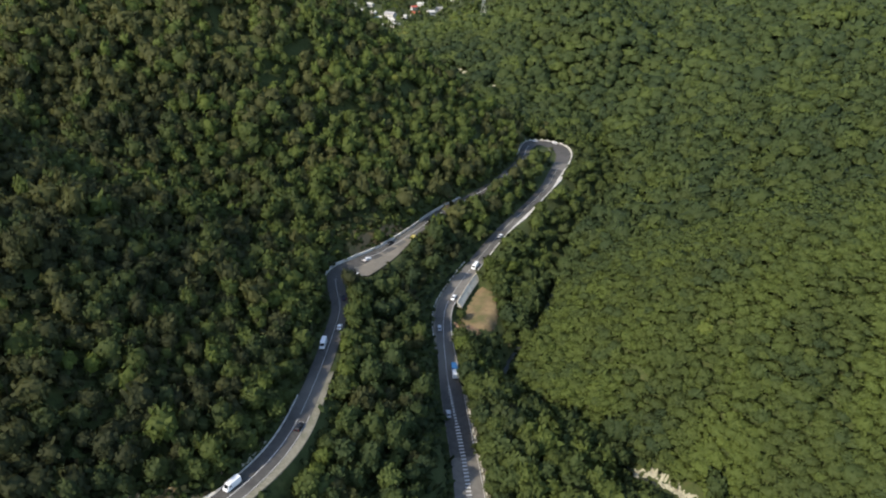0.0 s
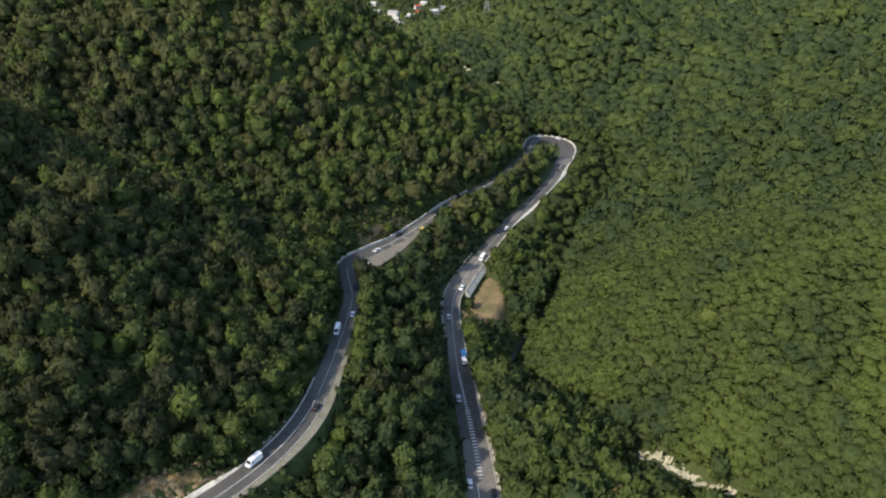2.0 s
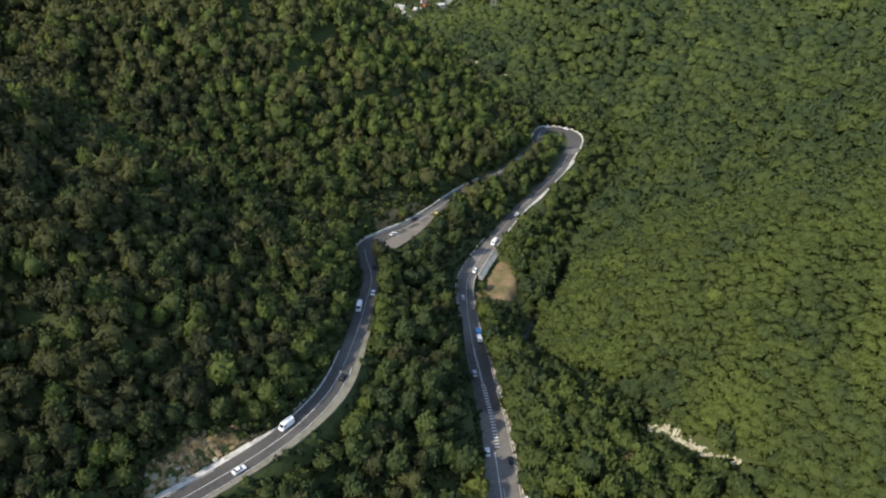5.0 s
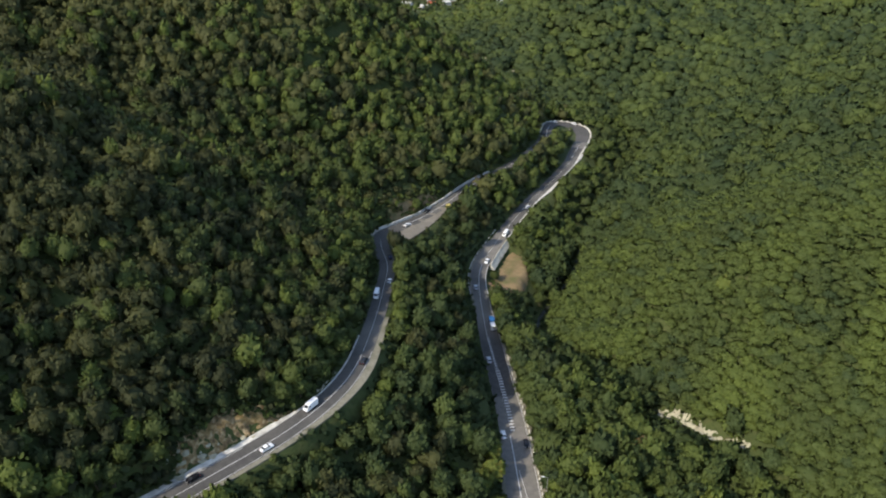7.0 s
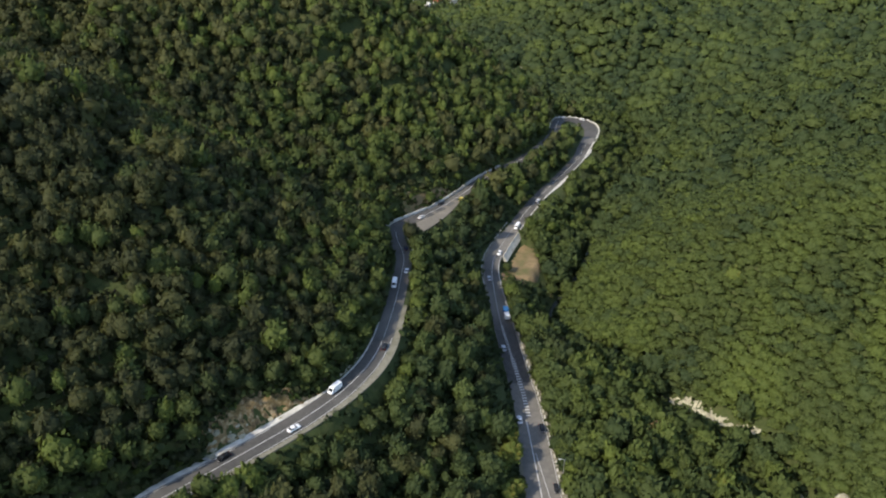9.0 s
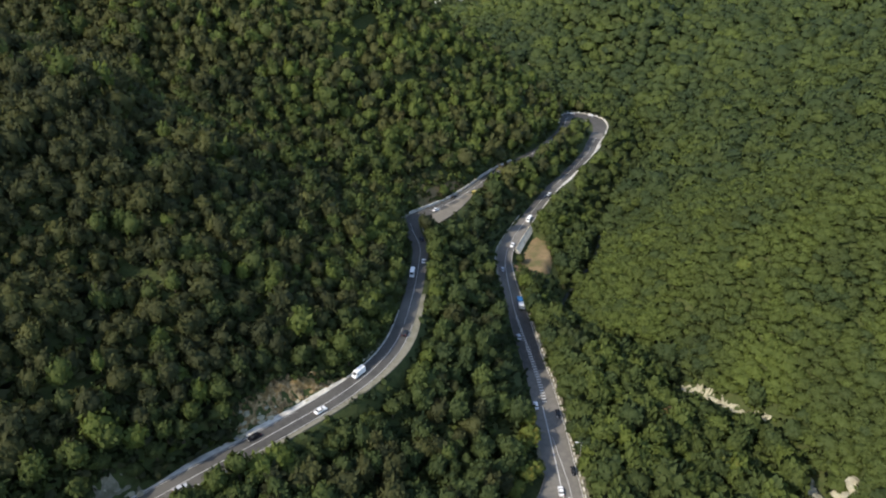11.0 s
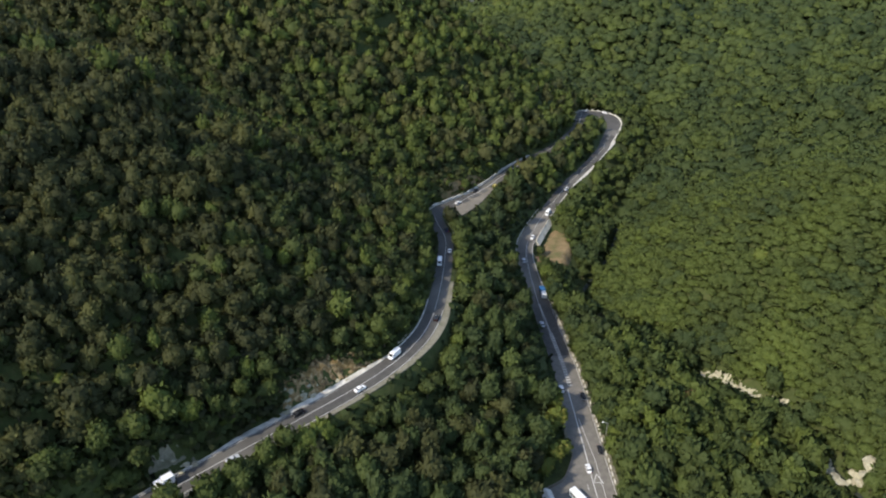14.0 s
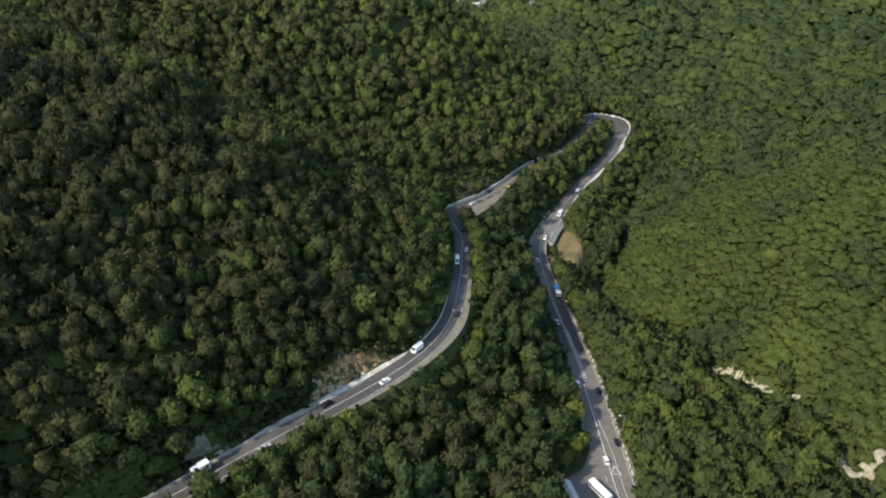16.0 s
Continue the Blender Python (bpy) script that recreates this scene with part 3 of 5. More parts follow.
draped("rock_cut", bank(99, 121, 1.1, 7.5), 0.5, CLIFF, "ochre and grey rock cut above the upper road", "rock", 0.95, 0.75)
draped("rock_cut", bank(70, 81, 0.4, 4.4), 0.4, GRAVEL, "bare grey scree slope beside the upper road", "rock", 0.8, 0.6)
draped("rock_cut", bank(118, 127, 0.3, 2.6), 0.4, CLIFF, "low grey rock face beside the upper road", "rock", 0.5, 0.7)
draped("rock_cut", bank(133, 147, 0.3, 2.4), 0.4, ROCK, "low grey rock face on the bend", "rock", 0.6, 0.7)
boulders([(-99, 82), (-103, 77)], 8, 1.2, (0.4, 1.0), "stones on the scree", "grey stone fallen on the scree", 14)
boulders([(-82, 102), (-77, 107.5), (-71, 112), (-66, 117)], 34, 0.9, (0.35, 1.0), "stones on the rock cut", "ochre grey stone on the rock cut", 15)
draped("stone_bank", [(63.5, 181), (68.8, 179.6), (74, 175.2), (79, 169.2), (84, 164.2), (88.8, 160.6), (89, 157.6), (83, 161.6), (77.3, 166.6), (72, 172.4), (67.5, 176.8), (63, 179)], 0.3, ROCK, "pale band of bare rock along the stream bed", "rock", 0.35, 0.7)
draped("stone_bank", [(88, 132), (90, 132.5), (90.3, 126), (92.5, 121), (99, 122.8), (100.5, 122), (95, 118), (89.5, 119), (87.5, 126)], 0.35, ROCK, "pale bare gravel bar in the stream bed", "rock", 0.25, 0.7)
draped("rock_cut", [(-3, 320), (1, 319), (9, 332), (8, 336), (2, 331)], 0.4, DIRT, "small bare bank above the upper road", "rock", 0.4, 1.2)
draped("rock_cut", [(-39, 266), (-36, 267), (-29.5, 275), (-23.5, 283), (-17, 293), (-19, 297), (-27, 289), (-35, 281), (-41, 273)], 0.45, DIRT, "bare brown bank above the lay-by", "rock", 0.5, 1.2)

# ---------------------------------------------------------------- walls and blocks beside the roads


def battered(name, rows, top, foot, lift, deep, mat):
    """A leaning wall: a coping at the offset top, its face running out to the offset foot."""
    way = np.gradient(rows[:, :2], axis=0)
    way /= np.linalg.norm(way, axis=1)[:, None]
    side = np.stack([-way[:, 1], way[:, 0]], 1)
    rings = [(0.0, lift), (top, lift), (top + 0.05, lift - 0.3), (top, lift - 0.32), (foot, -deep), (0.0, -deep)]
    n, m = len(rows), len(rings)
    v = np.concatenate([np.c_[rows[:, :2] + side * (rows[:, 3:4] + o), rows[:, 2] + dz] for o, dz in rings])
    f = [(k * n + a, k * n + a + 1, (k + 1) % m * n + a + 1, (k + 1) % m * n + a) for k in range(m) for a in range(n - 1)]
    f += [tuple(k * n for k in range(m)), tuple(k * n + n - 1 for k in reversed(range(m)))]
    me = mesh_of(name, v, f, mat)
    bm = bmesh.new()
    bm.from_mesh(me)
    bmesh.ops.recalc_face_normals(bm, faces=bm.faces)
    bm.to_mesh(me)
    bm.free()
    return new(name, me)


wall_1 = tagged(battered("retaining_wall_1", stretch(LOWER, 259, 284), 0.3, 2.2, 0.3, 2.4, WALLSTONE), "leaning cream stone retaining wall carrying the lower road", "wall", kind="structure")
wall_2 = tagged(ribbon("retaining_wall_2", UPPER[(UPPER[:, 1] > 247) & (UPPER[:, 1] < 334)], lambda r: r[3] + 0.35, lambda r: r[3] - 0.3, 0.9, CONCRETE, None, 1.2), "low pale concrete wall at the foot of the bank", "wall", kind="structure")
yard_wall = tagged(ribbon("retaining_wall_3", spline([(4.6, 122.5, 19.5, 1), (3.0, 117.5, 19.5, 1), (0.2, 111.3, 19.5, 1), (-4.6, 107.8, 19.5, 1), (-9.5, 105, 19.5, 1)], 1.0), 0.15, -0.15, 0.6, ASPHALT_OLD, None, 1.0), "low grey wall round the edge of the yard", "wall", kind="structure")


def block_mesh(long, wide, high):
    bm = bmesh.new()
    bmesh.ops.create_cube(bm, size=1)
    for v in bm.verts:
        taper = 0.75 if v.co.z > 0 else 1.0
        v.co = Vector((v.co.x * long, v.co.y * wide * taper, (v.co.z + 0.5) * high))
    bmesh.ops.bevel(bm, geom=bm.edges[:], offset=0.06, segments=1, affect="EDGES")
    me = bpy.data.meshes.new("block")
    bm.to_mesh(me)
    bm.free()
    me.materials.append(CONCRETE)
    return me


BLOCK = block_mesh(1.5, 0.42, 0.65)


def parapet(rows, offset, pitch, label):
    """A broken parapet: an Empty with one part for each block."""
    base = new("parapet")
    base.location = Vector(rows[0][:3])
    run = np.r_[0, np.cumsum(np.hypot(*np.diff(rows[:, :2], axis=0).T))]
    r = np.random.RandomState(len(rows))
    for at in np.arange(0.5, run[-1], pitch):
        row = [np.interp(at, run, rows[:, k]) for k in range(4)]
        nxt = [np.interp(at + 0.5, run, rows[:, k]) for k in range(4)]
        a = math.atan2(nxt[1] - row[1], nxt[0] - row[0])
        o = offset(row)
        x, y = row[0] - math.sin(a) * o, row[1] + math.cos(a) * o
        ob = new("block", BLOCK)
        ob.parent = base
        ob.matrix_basis = Matrix.Translation(-base.location) @ pose(x + r.normal(0, 0.06), y + r.normal(0, 0.06), row[2] + 0.03, 0, 0, math.degrees(a) + r.normal(0, 2))
    return tagged(base, label, "parapet")


parapet(stretch(LOWER, 40, 207), lambda r: r[3] + 0.15, 2.9, "row of pale concrete parapet blocks along the valley edge")
parapet(stretch(LOWER, 236, 290), lambda r: -r[3] - 0.9, 2.6, "row of pale kerb blocks on the inside of the bend")
parapet(UPPER[-40:-3], lambda r: r[3] + 0.2, 2.7, "white parapet blocks round the outside of the hairpin bend")
parapet(stretch(LOWER, 380, 408), lambda r: r[3] + 0.6, 2.8, "white parapet blocks beside the lower road")

STEEL = material("galvanised_steel", [(0.45, 0.46, 0.47), (0.6, 0.6, 0.6)], 0.45, 3.0, 0.0, metal=0.7)
WHITE = material("white_metal", [(0.70, 0.70, 0.69), (0.80, 0.80, 0.78)], 0.4, 1.5, 0.0, spots=((0.5, 0.49, 0.46), 0.5, 0.3))


def box(bm, x0, x1, y0, y1, z0, z1, bevel=0.0):
    got = bmesh.ops.create_cube(bm, size=1)["verts"]
    for v in got:
        v.co = Vector(((x0 + x1) / 2 + v.co.x * (x1 - x0), (y0 + y1) / 2 + v.co.y * (y1 - y0), (z0 + z1) / 2 + v.co.z * (z1 - z0)))
    if bevel:
        bmesh.ops.bevel(bm, geom=list({e for v in got for e in v.link_edges}), offset=bevel, segments=2, affect="EDGES")
    return got


def tube(bm, a, b, radius, top=None, sides=8):
    a, b = Vector(a), Vector(b)
    turn = (b - a).to_track_quat("Z", "Y").to_matrix().to_4x4()
    bmesh.ops.create_cone(bm, cap_ends=True, segments=sides, radius1=radius, radius2=radius if top is None else top, depth=(b - a).length, matrix=Matrix.Translation((a + b) / 2) @ turn)


def guard_rail(rows, offset, label):
    base = new("guard_rail")
    base.location = Vector(rows[0][:3])
    beam = ribbon("beam", rows, lambda r: offset(r) + 0.05, lambda r: offset(r) - 0.05, 0.85, STEEL, None, 0.32)
    beam.parent = base
    beam.matrix_basis = Matrix.Translation(-base.location)
    for k in range(0, len(rows), 2):
        row, a = rows[k], math.radians(heading(rows, *rows[k, :2])[1])
        bm = bmesh.new()
        box(bm, -0.06, 0.06, -0.06, 0.06, -0.5, 0.8)
        ob = part("post", bm, STEEL, base)
        ob.matrix_basis = Matrix.Translation(Vector((row[0] - math.sin(a) * offset(row), row[1] + math.cos(a) * offset(row), row[2])) - base.location)
    return tagged(base, label, "guard rail")


guard_rail(stretch(UPPER[:-30], 214, 250), lambda r: -r[3] - 0.2, "steel guard rail on the valley side of the bend")
guard_rail(stretch(UPPER[:-30], 40, 96), lambda r: -r[3] - 0.3, "steel guard rail beside the upper road")

# ---------------------------------------------------------------- vehicles
GLASS = material("dark_glass", [(0.015, 0.017, 0.02), (0.03, 0.033, 0.037)], 0.08, 1.0, 0.0)
TYRE = material("tyre_rubber", [(0.012, 0.012, 0.012), (0.022, 0.022, 0.022)], 0.8, 6.0, 0.0)
LAMP = material("lamp_lens", [(0.6, 0.6, 0.58), (0.75, 0.75, 0.72)], 0.2, 5.0, 0.0)
TAIL = material("tail_lens", [(0.25, 0.015, 0.012), (0.32, 0.02, 0.015)], 0.25, 5.0, 0.0)
PAINTS = {}


def car_paint(name, rgb):
    if name not in PAINTS:
        PAINTS[name] = material(name + "_car_paint", [tuple(c * 0.9 for c in rgb), rgb], 0.25, 1.0, 0.0)
    return PAINTS[name]


def extruded(bm, profile, half, pinch=1.0, zpinch=0.8):
    """A side profile in x and z made into a body of the given half width; above zpinch it narrows."""
    n = len(profile)
    rows = []
    for s in (-1, 1):
        rows.append([bm.verts.new((x, s * half * (pinch if z > zpinch else 1), z)) for x, z in profile])
    for k in range(n):
        bm.faces.new((rows[0][k], rows[0][(k + 1) % n], rows[1][(k + 1) % n], rows[1][k]))
    bm.faces.new(rows[0][::-1])
    bm.faces.new(rows[1])
    bmesh.ops.recalc_face_normals(bm, faces=bm.faces)
    bmesh.ops.bevel(bm, geom=bm.edges[:], offset=0.07, segments=2, affect="EDGES")


def wheels(base, axles, half, radius):
    for x in axles:
        for s in (-1, 1):
            bm = bmesh.new()
            tube(bm, (x, s * (half - 0.22), radius), (x, s * (half + 0.01), radius), radius, sides=14)
            w = part("wheel", bm, TYRE, base)
            bm = bmesh.new()
            tube(bm, (x, s * (half - 0.02), radius), (x, s * (half + 0.025), radius), radius * 0.6, sides=10)
            part("rim", bm, STEEL, w)


def car(colour, rgb, estate=False):
    base = new("car")
    paint = car_paint(colour, rgb)
    bm = bmesh.new()
    extruded(bm, [(-2.15, 0.3), (2.15, 0.3), (2.2, 0.62), (2.05, 0.8), (1.0, 0.95), (-1.75, 0.98), (-2.18, 0.9), (-2.22, 0.6)], 0.87)
    part("body", bm, paint, base)
    back = -2.0 if estate else -1.6
    bm = bmesh.new()
    extruded(bm, [(1.05, 0.93), (0.35, 1.42), (back + 0.45, 1.43), (back, 0.96)], 0.80, 0.82, 1.2)
    part("window_band", bm, GLASS, base)
    bm = bmesh.new()
    extruded(bm, [(0.38, 1.40), (0.30, 1.47), (back + 0.55, 1.48), (back + 0.42, 1.41)], 0.68)
    part("roof", bm, paint, base)
    for s in (-1, 1):
        bm = bmesh.new()
        box(bm, 2.02, 2.2, s * 0.62 - 0.16, s * 0.62 + 0.16, 0.62, 0.76, 0.02)
        part("headlight", bm, LAMP, base)
        bm = bmesh.new()
        box(bm, -2.24, -2.12, s * 0.68 - 0.13, s * 0.68 + 0.13, 0.7, 0.88, 0.02)
        part("tail_light", bm, TAIL, base)
    wheels(base, (1.35, -1.3), 0.84, 0.31)
    return base


def van(colour, rgb, long=5.6, high=2.5):
    base = new("van")
    paint = car_paint(colour, rgb)
    h = long / 2
    bm = bmesh.new()
    extruded(bm, [(-h, 0.4), (h, 0.4), (h + 0.05, 1.0), (h - 0.35, 1.25), (h - 1.15, high - 0.15), (h - 1.5, high), (-h, high)], 0.98, 0.92, 1.6)
    part("body", bm, paint, base)
    bm = bmesh.new()
    extruded(bm, [(h - 0.36, 1.3), (h - 1.02, high - 0.25), (h - 1.18, high - 0.25), (h - 0.5, 1.3)], 0.84)
    part("windscreen", bm, GLASS, base)
    for s in (-1, 1):
        bm = bmesh.new()
        box(bm, h - 1.9, h - 1.05, s * 0.955 - 0.03, s * 0.955 + 0.03, 1.35, 1.95, 0.02)
        part("side_window", bm, GLASS, base)
        bm = bmesh.new()
        box(bm, h - 0.1, h + 0.06, s * 0.7 - 0.15, s * 0.7 + 0.15, 0.8, 1.02, 0.02)
        part("headlight", bm, LAMP, base)
    wheels(base, (h - 0.95, -h + 1.1), 0.95, 0.36)
    return base


def lorry(cab_rgb, load_name, load_rgb, long, name="lorry"):
    """A cab and a box body behind it."""
    base = new(name)
    bm = bmesh.new()
    h = long / 2
    rear = 3.4 if load_name == "blue" else 0.0
    if rear:
        cab_rgb = load_rgb
        box(bm, -h, -h + rear, -1.25, 1.25, 1.0, 3.3, 0.07)
        part("rear_box", bm, car_paint("white", (0.76, 0.76, 0.75)), base, "white rear box")
        bm = bmesh.new()
    extruded(bm, [(h - 2.1, 0.6), (h, 0.6), (h + 0.02, 1.5), (h - 0.2, 2.9), (h - 2.1, 3.0)], 1.22, 0.95, 1.6)
    cab = part("cab", bm, car_paint(load_name, cab_rgb), base, load_name + " cab")
    bm = bmesh.new()
    box(bm, h - 0.2, h + 0.03, -1.0, 1.0, 1.65, 2.45, 0.03)
    part("windscreen", bm, GLASS, cab)
    bm = bmesh.new()
    box(bm, -h + rear + (0.15 if rear else 0), h - 2.25, -1.2, 1.2, 0.95, 3.0 + 0.06 * long, 0.07)
    load = part("load_box", bm, car_paint(load_name, load_rgb), base, load_name + " box body")
    for k in range(int((long - 2.4 - rear) / 1.2)):
        bm = bmesh.new()
        x = -h + rear + 0.6 + 1.2 * k
        box(bm, x - 0.04, x + 0.04, -1.22, 1.22, 0.97, 3.03 + 0.06 * long)
        part("rib", bm, car_paint(load_name, load_rgb), load)
    bm = bmesh.new()
    box(bm, -h + 0.1, h - 0.3, -0.45, 0.45, 0.6, 1.0)
    part("chassis", bm, TYRE, base)
    wheels(base, (h - 1.0, -h + 1.2, -h + 2.4), 1.15, 0.5)
    return base


def bus():
    base = new("bus")
    paint = car_paint("white", (0.78, 0.78, 0.77))
    bm = bmesh.new()
    box(bm, -4.7, 4.7, -1.25, 1.25, 0.45, 3.2, 0.16)
    part("body", bm, paint, base)
    for s in (-1, 1):
        for k in range(6):
            bm = bmesh.new()
            box(bm, -4.2 + 1.4 * k, -3.0 + 1.4 * k, s * 1.25 - 0.02, s * 1.25 + 0.02, 1.6, 2.5, 0.015)
            part("side_window", bm, GLASS, base)
    bm = bmesh.new()
    box(bm, 4.66, 4.73, -1.05, 1.05, 1.4, 2.7, 0.02)
    part("windscreen", bm, GLASS, base)
    for x in (-2.2, 1.6):
        bm = bmesh.new()
        box(bm, x - 0.45, x + 0.45, -0.4, 0.4, 3.18, 3.3, 0.04)
        part("roof_hatch", bm, paint, base)
    wheels(base, (3.0, -2.8), 1.2, 0.48)
    return base


def park(ob, rows, x, y, offset, back, label, category, group=""):
    """Stand a vehicle on the road's row nearest to a place, at an offset to the left of its way."""
    row, a = heading(rows, x, y)
    t = math.radians(a)
    lift = 0.06 if rows is LOWER else 0.03
    k = near_track([x], [y], rows)[1][0]
    k = min(max(k, 1), len(rows) - 2)
    rise = math.degrees(math.atan2(rows[k + 1, 2] - rows[k - 1, 2], np.hypot(*(rows[k + 1] - rows[k - 1])[:2])))
    ob.matrix_world = pose(row[0] - math.sin(t) * offset, row[1] + math.cos(t) * offset, row[2] + lift, 0, rise if back else -rise, a + (180 if back else 0)) @ Matrix.Scale(0.84, 4)
    return tagged(ob, label, category, group)


SILVER, BLACK, CAR_WHITE = (0.45, 0.46, 0.47), (0.014, 0.014, 0.016), (0.76, 0.76, 0.75)
G1, G2 = "vehicles on the upper road", "vehicles on the lower road"
park(car("white", CAR_WHITE), UPPER, -61, 114, -1.75, False, "white saloon car on the upper road", "car", G1)
park(van("white", CAR_WHITE), UPPER, -50, 128, 1.75, True, "white panel van on the upper road", "van", G1)
park(car("black", BLACK), UPPER, -75, 101, 1.75, True, "black car beside the rock cut", "car", G1)
park(lorry(CAR_WHITE, "white", (0.74, 0.74, 0.73), 5.6), UPPER, -101, 71, 1.75, True, "small white box lorry on the upper road", "lorry", G1)
park(car("silver", SILVER), UPPER, -90, 84, -1.75, False, "silver car on the upper road", "car", G1)
park(car("black", BLACK, True), UPPER, -39, 151, -1.7, False, "black estate car rounding the bend", "car", G1)
park(van("white", CAR_WHITE, 6.2, 2.7), UPPER, -37, 195, 1.7, True, "white high-roofed van in the shade", "van", G1)
park(car("white", CAR_WHITE), UPPER, -35, 206, -1.7, False, "white car in the shade of the slope", "car", G1)
park(car("dark_blue", (0.02, 0.03, 0.06)), UPPER, -37, 229, -1.7, False, "dark blue car before the sharp bend", "car", G1)
park(car("white", CAR_WHITE), UPPER, -33, 266, -1.7, False, "white car beside the lay-by", "car", G1)
park(car("black", BLACK), UPPER, -22, 281, 1.6, True, "black car below the concrete wall", "car", G1)
park(van("yellow", (0.62, 0.50, 0.14), 4.3, 2.0), UPPER, -15, 289, -3.9, False, "yellow van parked at the end of the lay-by", "van", G1)
park(car("white", CAR_WHITE, True), UPPER, 60, 441, 2.6, True, "white car in the hairpin bend", "car", G1)
park(car("white", CAR_WHITE, True), UPPER, 70, 440, 3.4, True, "white estate car at the outside of the hairpin bend", "car", G1)
park(car("white", CAR_WHITE), LOWER, 6.4, 153, -3.6, True, "white car beside the hatched median", "car", G2)
park(car("black", BLACK), LOWER, 11, 148, 3.2, False, "black car beside the parapet blocks", "car", G2)
park(car("black", BLACK, True), LOWER, 12, 124, 3.9, False, "black estate car beside the parapet blocks", "car", G2)
park(car("white", CAR_WHITE), LOWER, 8.4, 115, -1.2, True, "white car on the wide part of the road", "car", G2)
park(lorry(CAR_WHITE, "blue", (0.025, 0.10, 0.24), 9.0), LOWER, 2.4, 212, 1.8, True, "lorry with a blue front and a white rear box", "lorry", G2)
park(car("silver", SILVER), LOWER, 0, 240, -1.7, True, "silver car on the bend by the wall", "car", G2)
park(car("white", CAR_WHITE), LOWER, 4, 262, 1.7, False, "white car above the retaining wall", "car", G2)
park(van("white", CAR_WHITE), LOWER, 13, 288, 1.6, False, "white van climbing past the clearing", "van", G2)
park(car("white", CAR_WHITE), LOWER, 27, 316, 1.6, True, "white car on the straight below the hairpin", "car", G2)
park(car("silver", SILVER), LOWER, 3, 190, -2.6, True, "silver car beside the hatched median", "car", G2)
coach = bus()
coach.matrix_world = pose(3.9, 101.8, 19.52, 0, 0, 122) @ Matrix.Scale(0.9, 4)
tagged(coach, "long white bus parked in the yard", "bus")

# ---------------------------------------------------------------- yard buildings, lamp, pylon, town
RENDER_WALL = material("rendered_wall", [(0.42, 0.38, 0.32), (0.56, 0.52, 0.45)], 0.9, 1.0, 0.2, spots=((0.32, 0.27, 0.22), 0.4, 0.5))
PALE_ROOF = material("pale_roof_sheet", [(0.42, 0.40, 0.36), (0.58, 0.56, 0.51)], 0.6, 0.8, 0.1, spots=((0.38, 0.34, 0.29), 0.5, 0.6))
RED_ROOF = material("red_roof_tile", [(0.30, 0.060, 0.035), (0.42, 0.10, 0.06)], 0.7, 1.0, 0.2)
BLUE_ROOF = material("blue_roof_sheet", [(0.04, 0.14, 0.34), (0.06, 0.20, 0.42)], 0.5, 1.0, 0.1)
GREY_ROOF = material("grey_roof_sheet", [(0.22, 0.21, 0.20), (0.34, 0.33, 0.31)], 0.7, 1.0, 0.1)
BROWN_WOOD = material("brown_boards", [(0.14, 0.085, 0.05), (0.24, 0.15, 0.09)], 0.8, 2.0, 0.3)


def house(long, wide, high, roof_mat, wall_mat, rise=1.8, name="house"):
    """Walls with a gable roof, a door and windows on both long sides."""
    base = new(name)
    a, b = long / 2, wide / 2
    bm = bmesh.new()
    pts = [(-b, -3), (b, -3), (b, high), (0, high + rise), (-b, high)]
    rows = [[bm.verts.new((x, y, z)) for y, z in pts] for x in (-a, a)]
    for k in range(5):
        bm.faces.new((rows[0][k], rows[0][(k + 1) % 5], rows[1][(k + 1) % 5], rows[1][k]))
    bm.faces.new(rows[0])
    bm.faces.new(rows[1])
    bmesh.ops.recalc_face_normals(bm, faces=bm.faces)
    part("wall", bm, wall_mat, base)
    for s in (-1, 1):
        bm = bmesh.new()
        e = b + 0.5
        drop = rise * e / b
        v = [(-a - 0.4, 0, high + rise), (a + 0.4, 0, high + rise), (a + 0.4, s * e, high + rise - drop), (-a - 0.4, s * e, high + rise - drop)]
        top = [bm.verts.new((x, y, z + 0.22)) for x, y, z in v]
        low = [bm.verts.new((x, y, z + 0.04)) for x, y, z in v]
        bm.faces.new(top)
        bm.faces.new(low[::-1])
        for k in range(4):
            bm.faces.new((top[k], low[k], low[(k + 1) % 4], top[(k + 1) % 4]))
        bmesh.ops.recalc_face_normals(bm, faces=bm.faces)
        part("roof_slope", bm, roof_mat, base)
        n = max(1, int(long / 3))
        for k in range(n):
            x = -a + long * (k + 0.5) / n
            bm = bmesh.new()
            tall = (0.2, 2.1) if (k == 0 and s < 0) else (0.9, 2.0)
            box(bm, x - 0.5, x + 0.5, s * b - 0.04, s * b + 0.04, *tall)
            part("door" if tall[0] < 0.5 else "window", bm, GLASS if tall[0] > 0.5 else BROWN_WOOD, base)
    return base


kiosk = house(8.6, 2.8, 2.8, PALE_ROOF, RENDER_WALL, 0.9, "pavilion")
kiosk.matrix_world = pose(-5.4, 99.6, 19.45, 0, 0, 104)
tagged(kiosk, "low pavilion with a pale sheet roof in the yard", "building")
terrace = new("terrace")
bm = bmesh.new()
box(bm, -2.2, 2.2, -3.6, 3.6, -2, 0.25, 0.05)
part("deck", bm, BROWN_WOOD, terrace)
for sx_ in (-1, 1):
    for sy_ in (-1, 0, 1):
        bm = bmesh.new()
        box(bm, sx_ * 2.1 - 0.06, sx_ * 2.1 + 0.06, sy_ * 3.5 - 0.06, sy_ * 3.5 + 0.06, 0.25, 1.2)
        part("post", bm, WHITE, terrace)
